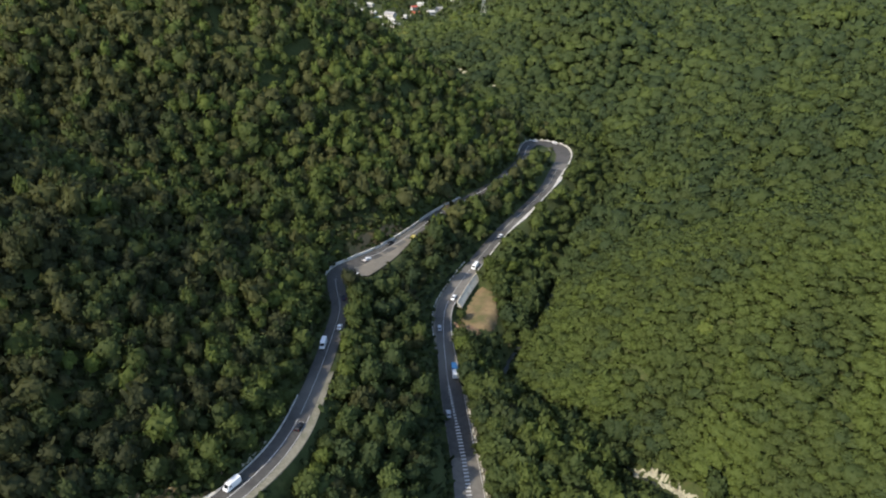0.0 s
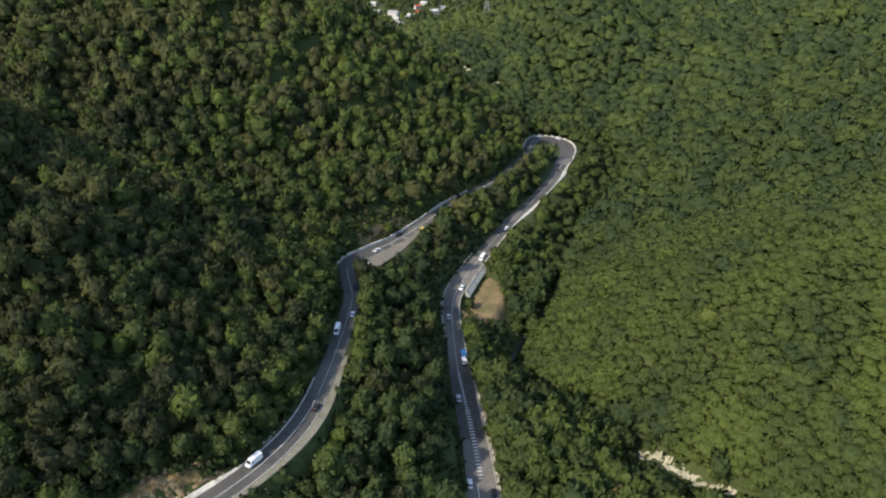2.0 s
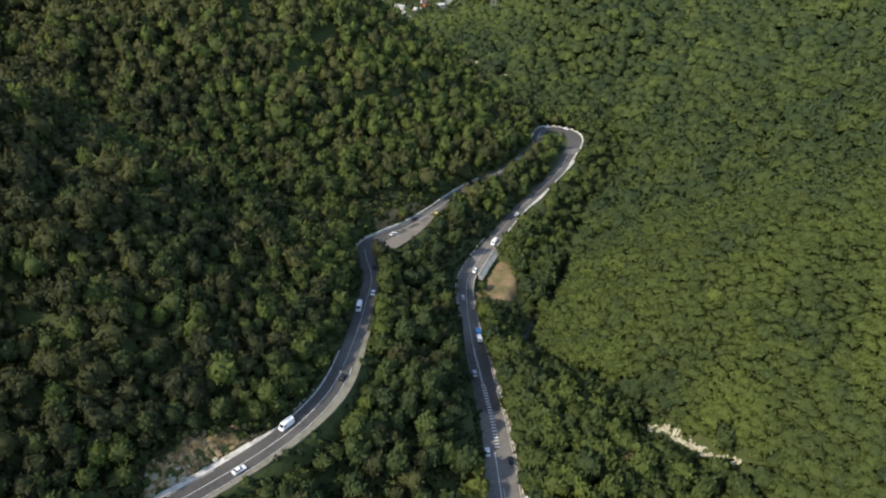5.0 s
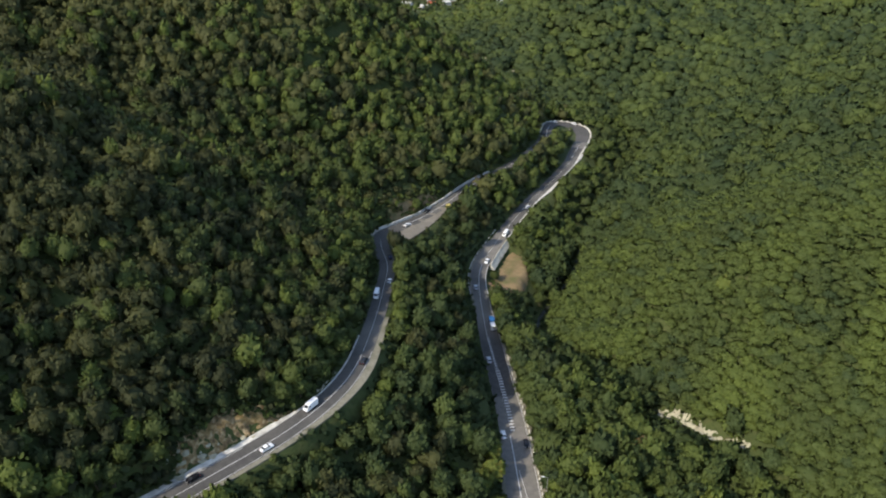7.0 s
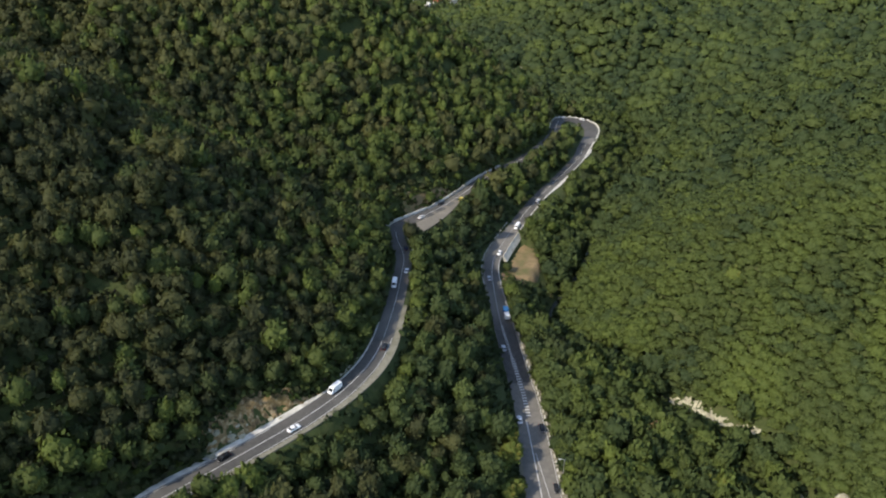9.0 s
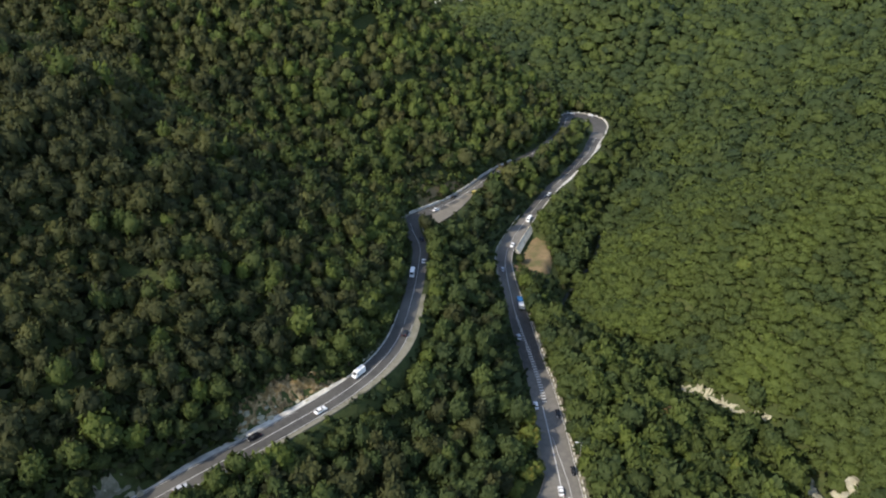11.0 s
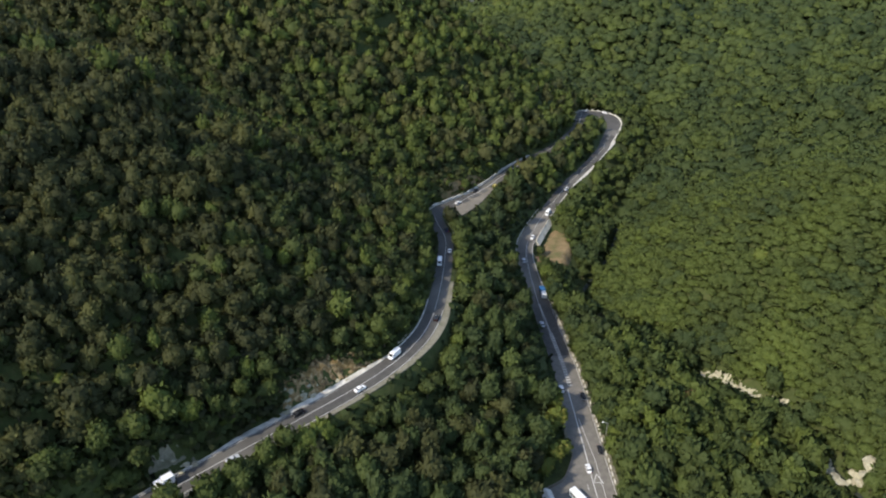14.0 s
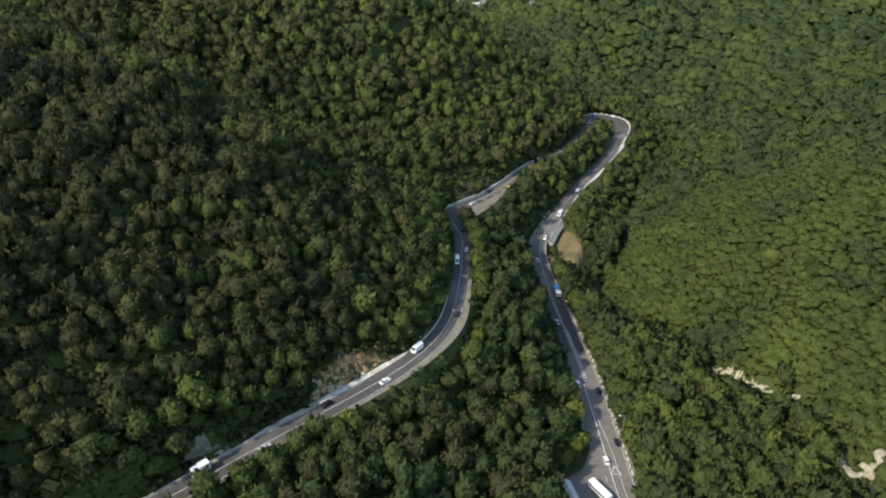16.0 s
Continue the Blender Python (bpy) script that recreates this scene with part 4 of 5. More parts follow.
terrace.matrix_world = pose(-10.4, 98.6, 19.6, 0, 0, 14)
tagged(terrace, "brown boarded terrace beside the pavilion", "terrace")


def street_lamp(high=8.0):
    base = new("street_lamp")
    bm = bmesh.new()
    tube(bm, (0, 0, -1.5), (0, 0, high), 0.11, 0.06)
    part("pole", bm, STEEL, base)
    bm = bmesh.new()
    tube(bm, (0, 0, high - 0.05), (-1.2, 0, high + 0.3), 0.05)
    part("arm", bm, STEEL, base)
    bm = bmesh.new()
    box(bm, -1.9, -1.1, -0.16, 0.16, high + 0.22, high + 0.4, 0.05)
    part("lamp_head", bm, WHITE, base)
    return base


lamp = street_lamp()
lamp.matrix_world = pose(15.6, 127.5, 19.3)
tagged(lamp, "grey steel street lamp outside the parapet", "street lamp")


def road_sign(x, y, z, turn):
    base = new("road_sign")
    bm = bmesh.new()
    tube(bm, (0, 0, -0.5), (0, 0, 3.0), 0.05)
    part("post", bm, STEEL, base)
    bm = bmesh.new()
    box(bm, -0.06, -0.02, -0.5, 0.5, 2.0, 3.1, 0.01)
    part("plate", bm, WHITE, base)
    base.matrix_world = pose(x, y, z, 0, 0, turn)
    return tagged(base, "white road sign plate on a steel post", "road sign")


road_sign(74.5, 449.5, 20.4, 85)
road_sign(-33.6, 247.5, 39.6, 100)


def pylon(high=30.0):
    base = new("pylon")
    levels = [(0, 3.2), (8, 2.3), (16, 1.5), (23, 0.9), (high, 0.35)]
    for sx_, sy_ in ((1, 1), (1, -1), (-1, 1), (-1, -1)):
        bm = bmesh.new()
        for (z0, w0), (z1, w1) in zip(levels, levels[1:]):
            tube(bm, (sx_ * w0, sy_ * w0, z0 - (1 if z0 == 0 else 0)), (sx_ * w1, sy_ * w1, z1), 0.075, sides=4)
        part("leg", bm, STEEL, base)
    for (z0, w0), (z1, w1) in zip(levels, levels[1:]):
        for k in range(4):
            c0, c1 = [((1, 1), (-1, 1)), ((-1, 1), (-1, -1)), ((-1, -1), (1, -1)), ((1, -1), (1, 1))][k]
            bm = bmesh.new()
            tube(bm, (c0[0] * w0, c0[1] * w0, z0), (c1[0] * w1, c1[1] * w1, z1), 0.06, sides=4)
            tube(bm, (c1[0] * w0, c1[1] * w0, z0), (c0[0] * w1, c0[1] * w1, z1), 0.06, sides=4)
            part("brace", bm, STEEL, base)
    for z, w in ((19, 5.0), (23, 6.0), (27, 4.0)):
        bm = bmesh.new()
        tube(bm, (-w, 0, z), (w, 0, z), 0.14, sides=4)
        tube(bm, (-w, 0, z), (0, 0, z + 1.4), 0.09, sides=4)
        tube(bm, (w, 0, z), (0, 0, z + 1.4), 0.09, sides=4)
        part("crossarm", bm, STEEL, base)
    return base


mast = pylon()
mast.matrix_world = pose(38, 724, float(terrain(38, 724)) + 2, 0, 0, 20)
mast.scale = (0.85, 0.85, 0.95)
tagged(mast, "steel lattice power pylon on the far spur", "pylon")

TOWN = [(-141, 953, 0, 14), (-122, 928, 1, 12), (-113, 881, 1, 13), (-112, 946, 0, 11), (-84, 910, 0, 10), (-79, 862, 2, 12), (-71, 864, 0, 9), (-59, 859, 0, 11),
        (-62, 887, 3, 18), (-45, 874, 0, 10), (-67, 826, 0, 10), (-52, 824, 3, 13), (-33, 894, 1, 15), (-36, 928, 1, 11), (-15, 904, 0, 13), (-28, 953, 0, 12),
        (25, 953, 0, 12), (42, 942, 0, 13), (60, 953, 0, 14), (-100, 915, 3, 12), (-90, 940, 0, 11), (-5, 935, 3, 11), (-128, 905, 3, 11), (10, 965, 1, 12)]
r = np.random.RandomState(77)
PLASTER = material("white_plaster", [(0.44, 0.42, 0.38), (0.60, 0.58, 0.53)], 0.9, 0.6, 0.1)
for x, y, kind_, long in TOWN:
    long *= 0.7
    h = house(long, long * r.uniform(0.6, 0.8), r.uniform(2.8, 4.6), (PALE_ROOF, RED_ROOF, BLUE_ROOF, GREY_ROOF)[kind_], PLASTER, long * 0.16)
    h.matrix_world = pose(x, y, float(terrain(x, y)), 0, 0, r.uniform(-35, 35))
    tagged(h, ("white-walled house with a pale sheet roof", "white-walled house with a red tiled roof", "white-walled house with a blue sheet roof", "white-walled house with a grey roof")[kind_] + " in the distant town", "house", "houses of the town")
# ---------------------------------------------------------------- forest
ICO_T = (1 + 5**0.5) / 2
ICO_V = np.array([(-1, ICO_T, 0), (1, ICO_T, 0), (-1, -ICO_T, 0), (1, -ICO_T, 0), (0, -1, ICO_T), (0, 1, ICO_T), (0, -1, -ICO_T), (0, 1, -ICO_T), (ICO_T, 0, -1), (ICO_T, 0, 1), (-ICO_T, 0, -1), (-ICO_T, 0, 1)])
ICO_V /= np.linalg.norm(ICO_V[0])
ICO_F = np.array([(0, 11, 5), (0, 5, 1), (0, 1, 7), (0, 7, 10), (0, 10, 11), (1, 5, 9), (5, 11, 4), (11, 10, 2), (10, 7, 6), (7, 1, 8), (3, 9, 4), (3, 4, 2), (3, 2, 6), (3, 6, 8), (3, 8, 9), (4, 9, 5), (2, 4, 11), (6, 2, 10), (8, 6, 7), (9, 8, 1)])


def crown(rs, clumps, sprays, lowest=-0.2):
    """A broadleaf crown of unit radius and height about 1.5, its foot at 0: inner clumps under many loose leaf sprays."""
    verts, faces, domes, n = [], [], [], 0
    for k in range(clumps):
        up = 0.3 + 0.75 * (k + 0.5) / clumps
        wide = math.sqrt(max(0.03, 1 - ((up - 0.5) / 0.75) ** 2)) * 0.5
        a = 2.4 * k + rs.uniform(-0.5, 0.5)
        r = rs.uniform(0.32, 0.48) * (1.1 if clumps < 3 else 1)
        c = np.array([math.cos(a) * wide * rs.uniform(0.6, 1.1), math.sin(a) * wide * rs.uniform(0.6, 1.1), up])
        v = ICO_V * r * rs.uniform(0.5, 1.4, (12, 1)) * (1, 1, 0.9)
        t = rs.uniform(0, 6.28)
        v = v @ np.array([[math.cos(t), -math.sin(t), 0], [math.sin(t), math.cos(t), 0], [0, 0, 1]])
        verts.append(v + c)
        domes.append(0.8 * v / r + 0.9 * (v + c - (0, 0, 0.45)))
        faces.append(ICO_F + n)
        n += 12
    lobes = rs.uniform(0, 6.28, 3)
    for k in range(sprays):
        a, e = rs.uniform(0, 6.28), math.asin(rs.uniform(lowest, 0.99))
        d = np.array([math.cos(a) * math.cos(e), math.sin(a) * math.cos(e), math.sin(e)])
        lobe = 1 + 0.2 * math.sin(3 * a + lobes[0]) * math.cos(e) + 0.10 * math.sin(5 * e + 2 * a + lobes[1])
        c = np.array([0, 0, 0.62]) + d * (0.84, 0.84, 0.78) * rs.uniform(0.74, 1.14) * lobe
        s = rs.uniform(0.13, 0.28) * math.sqrt(38 / (sprays + 10))
        u = np.cross(d, rs.normal(0, 1, 3))
        u /= np.linalg.norm(u)
        w = np.cross(d, u)
        lean = rs.normal(0, 0.55, 2)
        q = np.array([c + s * (i * u + j * w * rs.uniform(0.6, 1.1)) + d * s * (i * lean[0] + j * lean[1]) + rs.normal(0, 0.03, 3) for i, j in ((-1, -1), (1, -1), (1, 1), (-1, 1))])
        verts.append(q)
        flat = np.cross(q[1] - q[0], q[3] - q[0])
        flat *= np.sign(flat @ d) / (np.linalg.norm(flat) + 1e-9)
        domes.append(np.tile(0.72 * d + 0.28 * flat, (4, 1)) + rs.normal(0, 0.06, (4, 3)))
        faces.append(np.array([(0, 1, 2), (0, 2, 3)]) + n)
        n += 4
    dome = np.concatenate(domes)
    return np.concatenate(verts), np.concatenate(faces), dome / np.linalg.norm(dome, axis=1)[:, None]


def dome_crown(rs, level, lobes, sprays, grain, foot=-0.25, loose=0.24, lean_by=0.75):
    """A full crown of a closed wood: a dome that swells into lobes, covered with leaf sprays."""
    bm = bmesh.new()
    bmesh.ops.create_icosphere(bm, subdivisions=level, radius=1)
    d = np.array([v.co[:] for v in bm.verts])
    f = np.array([[v.index for v in face.verts] for face in bm.faces])
    bm.free()
    f = f[(d[f][:, :, 2] > foot).all(1)]
    tips = rs.normal(0, 1, (lobes, 3))
    tips[:, 2] = np.abs(tips[:, 2]) * 0.8 + 0.1
    tips /= np.linalg.norm(tips, axis=1)[:, None]
    swell = rs.uniform(0.10, 0.42, lobes)

    def reach(way):
        near = np.exp(-((1 - way @ tips.T) / 0.13))
        return 0.72 + (near * swell).max(1)

    v = d * reach(d)[:, None] * rs.uniform(0.93, 1.07, (len(d), 1)) * (1, 1, 0.9) + (0, 0, 0.3)
    flat = np.cross(v[f[:, 1]] - v[f[:, 0]], v[f[:, 2]] - v[f[:, 0]])
    n = np.zeros_like(v)
    for k in range(3):
        np.add.at(n, f[:, k], flat)
    n /= np.linalg.norm(n, axis=1)[:, None] + 1e-9
    way = rs.normal(0, 1, (sprays, 3))
    way[:, 2] = np.abs(way[:, 2]) * 1.1 + foot * 0.4
    way /= np.linalg.norm(way, axis=1)[:, None]
    c = way * reach(way)[:, None] * rs.uniform(0.96, 1 + loose, (sprays, 1)) * (1, 1, 0.9) + (0, 0, 0.3)
    u = np.cross(way, rs.normal(0, 1, (sprays, 3)))
    u /= np.linalg.norm(u, axis=1)[:, None]
    w = np.cross(way, u)
    size = grain * rs.uniform(0.5, 1.2, (sprays, 1))
    lean = rs.normal(0, 0.75, (sprays, 2))
    quad = []
    for i, j in ((-1, -0.7), (0.8, -1), (1, 0.8), (-0.7, 1)):
        quad.append(c + size * (i * u + j * w) + way * size * (i * lean[:, :1] + j * lean[:, 1:]))
    q = np.stack(quad, 1).reshape(-1, 3)
    face = np.arange(sprays)[:, None] * 4 + len(v)
    tilt = way - lean_by * (lean[:, :1] * u + lean[:, 1:] * w)
    dome = np.concatenate([0.6 * n + 0.4 * d, np.repeat(tilt, 4, 0)])
    faces = np.concatenate([f, face + (0, 1, 2), face + (0, 2, 3)])
    used = np.unique(faces)
    back = np.zeros(len(v) + len(q), int)
    back[used] = np.arange(len(used))
    return np.concatenate([v, q])[used], back[faces], (dome / np.linalg.norm(dome, axis=1)[:, None])[used]


def trunk(height, radius):
    """A four-sided tapered stem."""
    b = np.array([(1, 0), (0, 1), (-1, 0), (0, -1)])
    v = np.concatenate([np.c_[b * radius, np.full(4, -1.0)], np.c_[b * radius * 0.5, np.full(4, height)]])
    f = [(k, (k + 1) % 4, 4 + (k + 1) % 4) for k in range(4)] + [(k, 4 + (k + 1) % 4, 4 + k) for k in range(4)]
    return v, np.array(f)


rs = np.random.RandomState(11)
CROWNS_MID = [crown(rs, 4, 36) for _ in range(12)]
SHRUBS = [crown(rs, 1, 7) for _ in range(8)]
CROWNS_DISTANT = [crown(rs, 1, 9, 0.0) for _ in range(8)]


def bare(x, y, gap=1.5):
    """Where nothing tall grows: roads, yards, the stream's stones, rock cuts, the town, and gaps that keep these in the
    camera's view.
    """
    d, i = near_track(x, y)
    no = d < TRACK[i, 3] + gap
    for yx, yy, _, r in YARDS:
        no |= np.hypot(x - yx, y - yy) < r + 1.0
    for cx, cy, r in ((-75.5, 106.5, 1.6), (-72, 110, 2.0), (-68.5, 113.5, 2.0), (-65, 117, 1.6), (-101, 78, 3.0), (-5, 146, 4), (-2, 158, 3), (-8, 131, 4), (27, 221, 3), (22, 252, 3), (86, 158, 3.2), (89, 130.5, 3), (88.6, 125, 3.4), (91, 119.5, 3.4), (96, 119.5, 3.6), (100, 123, 3), (15, 613, 5.5), (39, 572, 5.5), (10, 620, 4.5), (18, 604, 5), (16, 596, 4.5), (39, 563, 5), (38, 724, 6), (14, 604, 5.5), (12, 611, 5), (38, 556, 5), (14, 590, 4), (61, 424, 8), (63, 417, 6), (-33, 249, 4.5)):
        no |= np.hypot(x - cx, y - cy) < r
    # bare rock cut and scree on the hill side of the upper road
    d, i = near_track(x, y, UPPER)
    hill = (x < UPPER[i, 0]) & (y > UPPER[i, 1] - 6)
    reach = 6.5 * bell(UPPER[i, 1], 110, 9) + 3.5 * bell(UPPER[i, 1], 75.5, 5)
    no |= hill & (d < UPPER[i, 3] + reach)
    no |= (x > UPPER[i, 0]) & (y < UPPER[i, 1] + 4) & (d < UPPER[i, 3] + 0.9 + 1.7 * bell(UPPER[i, 1], 148, 24))
    d, i = near_track(x, y, STREAM)
    no |= (d < 1.9) & (y < 215)
    for cx, cy in ((63.5, 177.5), (68.5, 177), (72, 173.5), (75.5, 169), (79, 165.5), (83.5, 162), (88, 159.5)):
        no |= np.hypot(x - cx, y - cy) < 2.6
    no |= (d < 1.6) & (y >= 215) & (y < 410)
    no |= (d < 3.0) & (y > 245) & (y < 330) & (gap > 1)
    no |= (d < 4.2) & (y > 204) & (y <= 245) & (gap > 1)
    if gap < 1:
        return no
    no |= (d < 5.5) & (y < STREAM[i, 1]) & (STREAM[i, 1] > 98) & (STREAM[i, 1] < 182)
    # valley side of the upper road and below the lay-by, cleared for the camera's view
    d, i = near_track(x, y, UPPER)
    below = (x > UPPER[i, 0]) & (y < UPPER[i, 1] + 4) & (y > 98) & (y < 185)
    no |= below & (d < UPPER[i, 3] + gap + 2.2 + 2.2 * bell(UPPER[i, 1], 147, 22))
    for cx, cy, r in ((-79.5, 105.5, 3.0), (-76, 110, 4.0), (-71, 114.5, 4.2), (-66, 117.5, 3.0), (-25, 254.5, 4), (-18, 265.5, 4), (-30, 249, 3.5), (14, 243, 4), (22, 246, 4), (-1, 128, 3), (63, 431, 8.5), (60, 424, 6), (56, 412, 5), (66, 410, 3), (-41, 273, 6.5), (-35, 281, 7), (-28, 290, 7), (-20, 298, 5.5), (10, 243, 5), (11, 237, 3.5), (5, 243, 3), (-21, 260, 4.5), (-14.5, 272, 4.5), (-10, 284, 4), (81, 424, 3), (84, 434, 2.5), (81, 412, 2.5)):
        no |= np.hypot(x - cx, y - cy) < r
    d, i = near_track(x, y, LOWER)
    no |= (x > LOWER[i, 0]) & (y > 268) & (y < 412) & (d < LOWER[i, 3] + gap + 3)
    for tx, ty, _, long in TOWN_SITES:
        no |= np.hypot(x - tx, y - ty) < 0.55 * long + 3.5
        no |= (np.abs(x - tx) < 0.4 * long) & (y < ty) & (y > ty - 20)
    return no


def scatter(x0, x1, y0, y1, spacing, seed, gap=1.5):
    r = np.random.RandomState(seed)
    xs, ys = np.meshgrid(np.arange(x0, x1, spacing), np.arange(y0, y1, spacing))
    xs, ys = xs.ravel(), ys.ravel()
    xs = xs + r.uniform(-0.5, 0.5, len(xs)) * spacing
    ys = ys + r.uniform(-0.5, 0.5, len(ys)) * spacing
    # only the fan of the valley within the camera's view, without the hidden back of the spur
    keep = (xs < 0.585 * ys + 54) & (xs > -124 - 0.55 * ys)
    keep &= ~((ys > 478) & (ys < 590) & (xs < -18)) & ~((ys >= 590) & (ys < 765) & (xs < -75))
    xs, ys = xs[keep], ys[keep]
    keep = ~bare(xs, ys, gap)
    return xs[keep], ys[keep], r


def grow(name, xs, ys, r, kinds, size, label, tint_shift=0.0, stems=False, slim=(0.95, 1.4), dry=0.02, low=(1.6, 3.4), leaf=None, vary=0.15):
    zs = terrain(xs, ys)
    V, F, T, D, n = [], [], [], [], 0
    SV, SF, sn = [], [], 0
    patch = wobble(xs, ys, 60, 8)
    stand = wobble(xs, ys, 22, 9)
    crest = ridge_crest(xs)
    # Light green crest wood; shade of the slope below put into the tint.
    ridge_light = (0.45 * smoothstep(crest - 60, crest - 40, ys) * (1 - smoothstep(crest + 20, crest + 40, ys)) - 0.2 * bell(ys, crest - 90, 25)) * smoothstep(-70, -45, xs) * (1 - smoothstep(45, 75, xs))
    for k in range(len(xs)):
        v, f, dome = kinds[r.randint(len(kinds))]
        rad = (size[0] + (size[1] - size[0]) * r.beta(1.6, 2.2)) * (1 + 0.12 * stand[k])
        tall = rad * r.uniform(*slim)
        lift = r.uniform(*low)
        t = r.uniform(0, 6.28)
        c, s = math.cos(t), math.sin(t)
        w = v * (rad * r.uniform(0.75, 1.25), rad * r.uniform(0.75, 1.25), tall) @ np.array([[c, s, 0], [-s, c, 0], [0, 0, 1]])
        w = w + w[:, 2:3] * (r.normal(0, 0.12), r.normal(0, 0.12), 0)
        V.append(w + (xs[k], ys[k], zs[k] + lift))
        D.append(dome @ np.array([[c, s, 0], [-s, c, 0], [0, 0, 1]]))
        F.append(f + n)
        n += len(v)
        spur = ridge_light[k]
        # tint_shift sets a stand's tone, often its light or shade put into colour
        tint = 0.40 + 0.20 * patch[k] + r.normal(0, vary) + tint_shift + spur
        if r.rand() < dry:
            tint = r.uniform(0.7, 1.1)
        T.append(np.full(len(v), min(max(tint, 0.05), 1.2)))
        if stems:
            tv, tf = trunk(lift + tall * 0.6, 0.16)
            SV.append(tv + (xs[k], ys[k], zs[k]))
            SF.append(tf + sn)
            sn += 8
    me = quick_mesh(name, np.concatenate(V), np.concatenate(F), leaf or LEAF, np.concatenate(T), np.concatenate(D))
    ob = tagged(new(name, me), label, "forest", kind="stuff")
    if stems:
        st = new("stems", quick_mesh("stems", np.concatenate(SV), np.concatenate(SF), BARK))
        st.parent = ob
    return ob


TOWN_SITES = TOWN


def mixed_wood(xs, ys, r, *rest, keep=1.0, dim_west=0.4, least=0.22, green=None, **more):
    """Two kinds of trees in loose drifts; the browner kind thickens towards the west, where its darker colour stands in
    for shade.
    """
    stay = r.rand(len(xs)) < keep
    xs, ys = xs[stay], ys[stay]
    share = least + dim_west * np.clip((-xs - 60) / 60, 0, 1.4) + 0.22 * wobble(xs, ys, 26, 15)
    dim_kind = r.rand(len(xs)) < share
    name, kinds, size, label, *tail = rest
    grow(name, xs[~dim_kind], ys[~dim_kind], r, kinds, size, label, *tail, leaf=green, **more)
    grow(name, xs[dim_kind], ys[dim_kind], r, kinds, size, label.replace("dark green", "olive brown"), *tail, leaf=DIM_OLIVE, **more)


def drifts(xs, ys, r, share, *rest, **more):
    """Bright and bluish trees in drifts; share: how much of the wood is of the bluish kind, whose colour holds haze and
    shade.
    """
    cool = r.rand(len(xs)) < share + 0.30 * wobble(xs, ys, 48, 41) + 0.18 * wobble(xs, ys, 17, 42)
    for pick, leaf in ((cool, COOL_LEAF), (~cool, LEAF)):
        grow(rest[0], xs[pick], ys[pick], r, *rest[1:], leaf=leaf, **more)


SIDE = UPPER[: len(UPPER) - 20]


def limbs_mesh(rs, high):
    """A tapered trunk with four limbs that fork into the crown."""
    bm = bmesh.new()
    tube(bm, (0, 0, -0.8), (0, 0, high * 0.55), 0.2, 0.14, 6)
    tube(bm, (0, 0, high * 0.5), (rs.uniform(-0.3, 0.3), rs.uniform(-0.3, 0.3), high), 0.13, 0.04, 5)
    for k in range(4):
        a = 1.6 * k + rs.uniform(-0.4, 0.4)
        z = high * rs.uniform(0.38, 0.62)
        tube(bm, (0, 0, z), (math.cos(a) * 1.3, math.sin(a) * 1.3, z + rs.uniform(0.9, 1.7)), 0.08, 0.03, 5)
    me = bpy.data.meshes.new("trunk")
    bm.to_mesh(me)
    bm.free()
    me.materials.append(BARK)
    return me


def tree_kinds(rs):
    """Crowns and trunks of the single trees beside the roads."""
    kinds = []
    for k in range(16):
        v, f, dome = dome_crown(rs, 3, 13, 150, 0.12, -0.6, 0.28, 0.75)
        rad, lift = rs.uniform(2.0, 3.4), rs.uniform(1.8, 3.2)
        v = v * (rad, rad * rs.uniform(0.85, 1.1), rad * rs.uniform(1.0, 1.5)) + (0, 0, lift)
        tint = rs.uniform(0.2, 0.6) if k < 12 else (0.9, 1.05, 1.15, 1.32)[k - 12]
        kinds.append((quick_mesh("crown", v, f, DIM_OLIVE if k == 15 else LEAF, np.full(len(v), tint), dome), limbs_mesh(rs, lift + 1.2 * rad), tint, rad))
    return kinds


KINDS = tree_kinds(np.random.RandomState(31))


def single_tree(x, y, kind, r, group, label, size=1.0):
    base = new("tree")
    base.matrix_world = pose(x, y, float(terrain(x, y)), r.uniform(-4, 4), r.uniform(-4, 4), r.uniform(0, 360)) @ Matrix.Scale(size * r.uniform(0.85, 1.2), 4)
    for name, me in (("crown", KINDS[kind][0]), ("trunk", KINDS[kind][1])):
        ob = new(name, me)
        ob.parent = base
    return tagged(base, label, "tree", group)


def tree_label(kind):
    tone = "yellowing" if KINDS[kind][2] > 0.8 else "light green" if KINDS[kind][2] > 0.42 else "dark green"
    return ("broad " if KINDS[kind][3] > 2.7 else "small ") + tone + " broadleaf tree beside the "


xs, ys, r = scatter(-330, 250, 34, 300, 3.6, 21)
west = xs < np.interp(ys, SIDE[:, 1], SIDE[:, 0])
east = xs > np.interp(ys, STREAM[:, 1], STREAM[:, 0]) + 6
d, i = near_track(xs, ys)
lone = ~east & (d < TRACK[i, 3] + 7.0) & (ys > 62) & (ys < 235)
d, i = near_track(xs, ys, LOWER)
cut_bank = (d < LOWER[i, 3] + 6.5) & (xs < LOWER[i, 0]) & (ys > 128) & (ys < 285)
lone &= ~cut_bank
some = np.flatnonzero(lone)
some = some[r.permutation(len(some))[:290]]
lone = np.zeros(len(xs), bool)
lone[some] = True
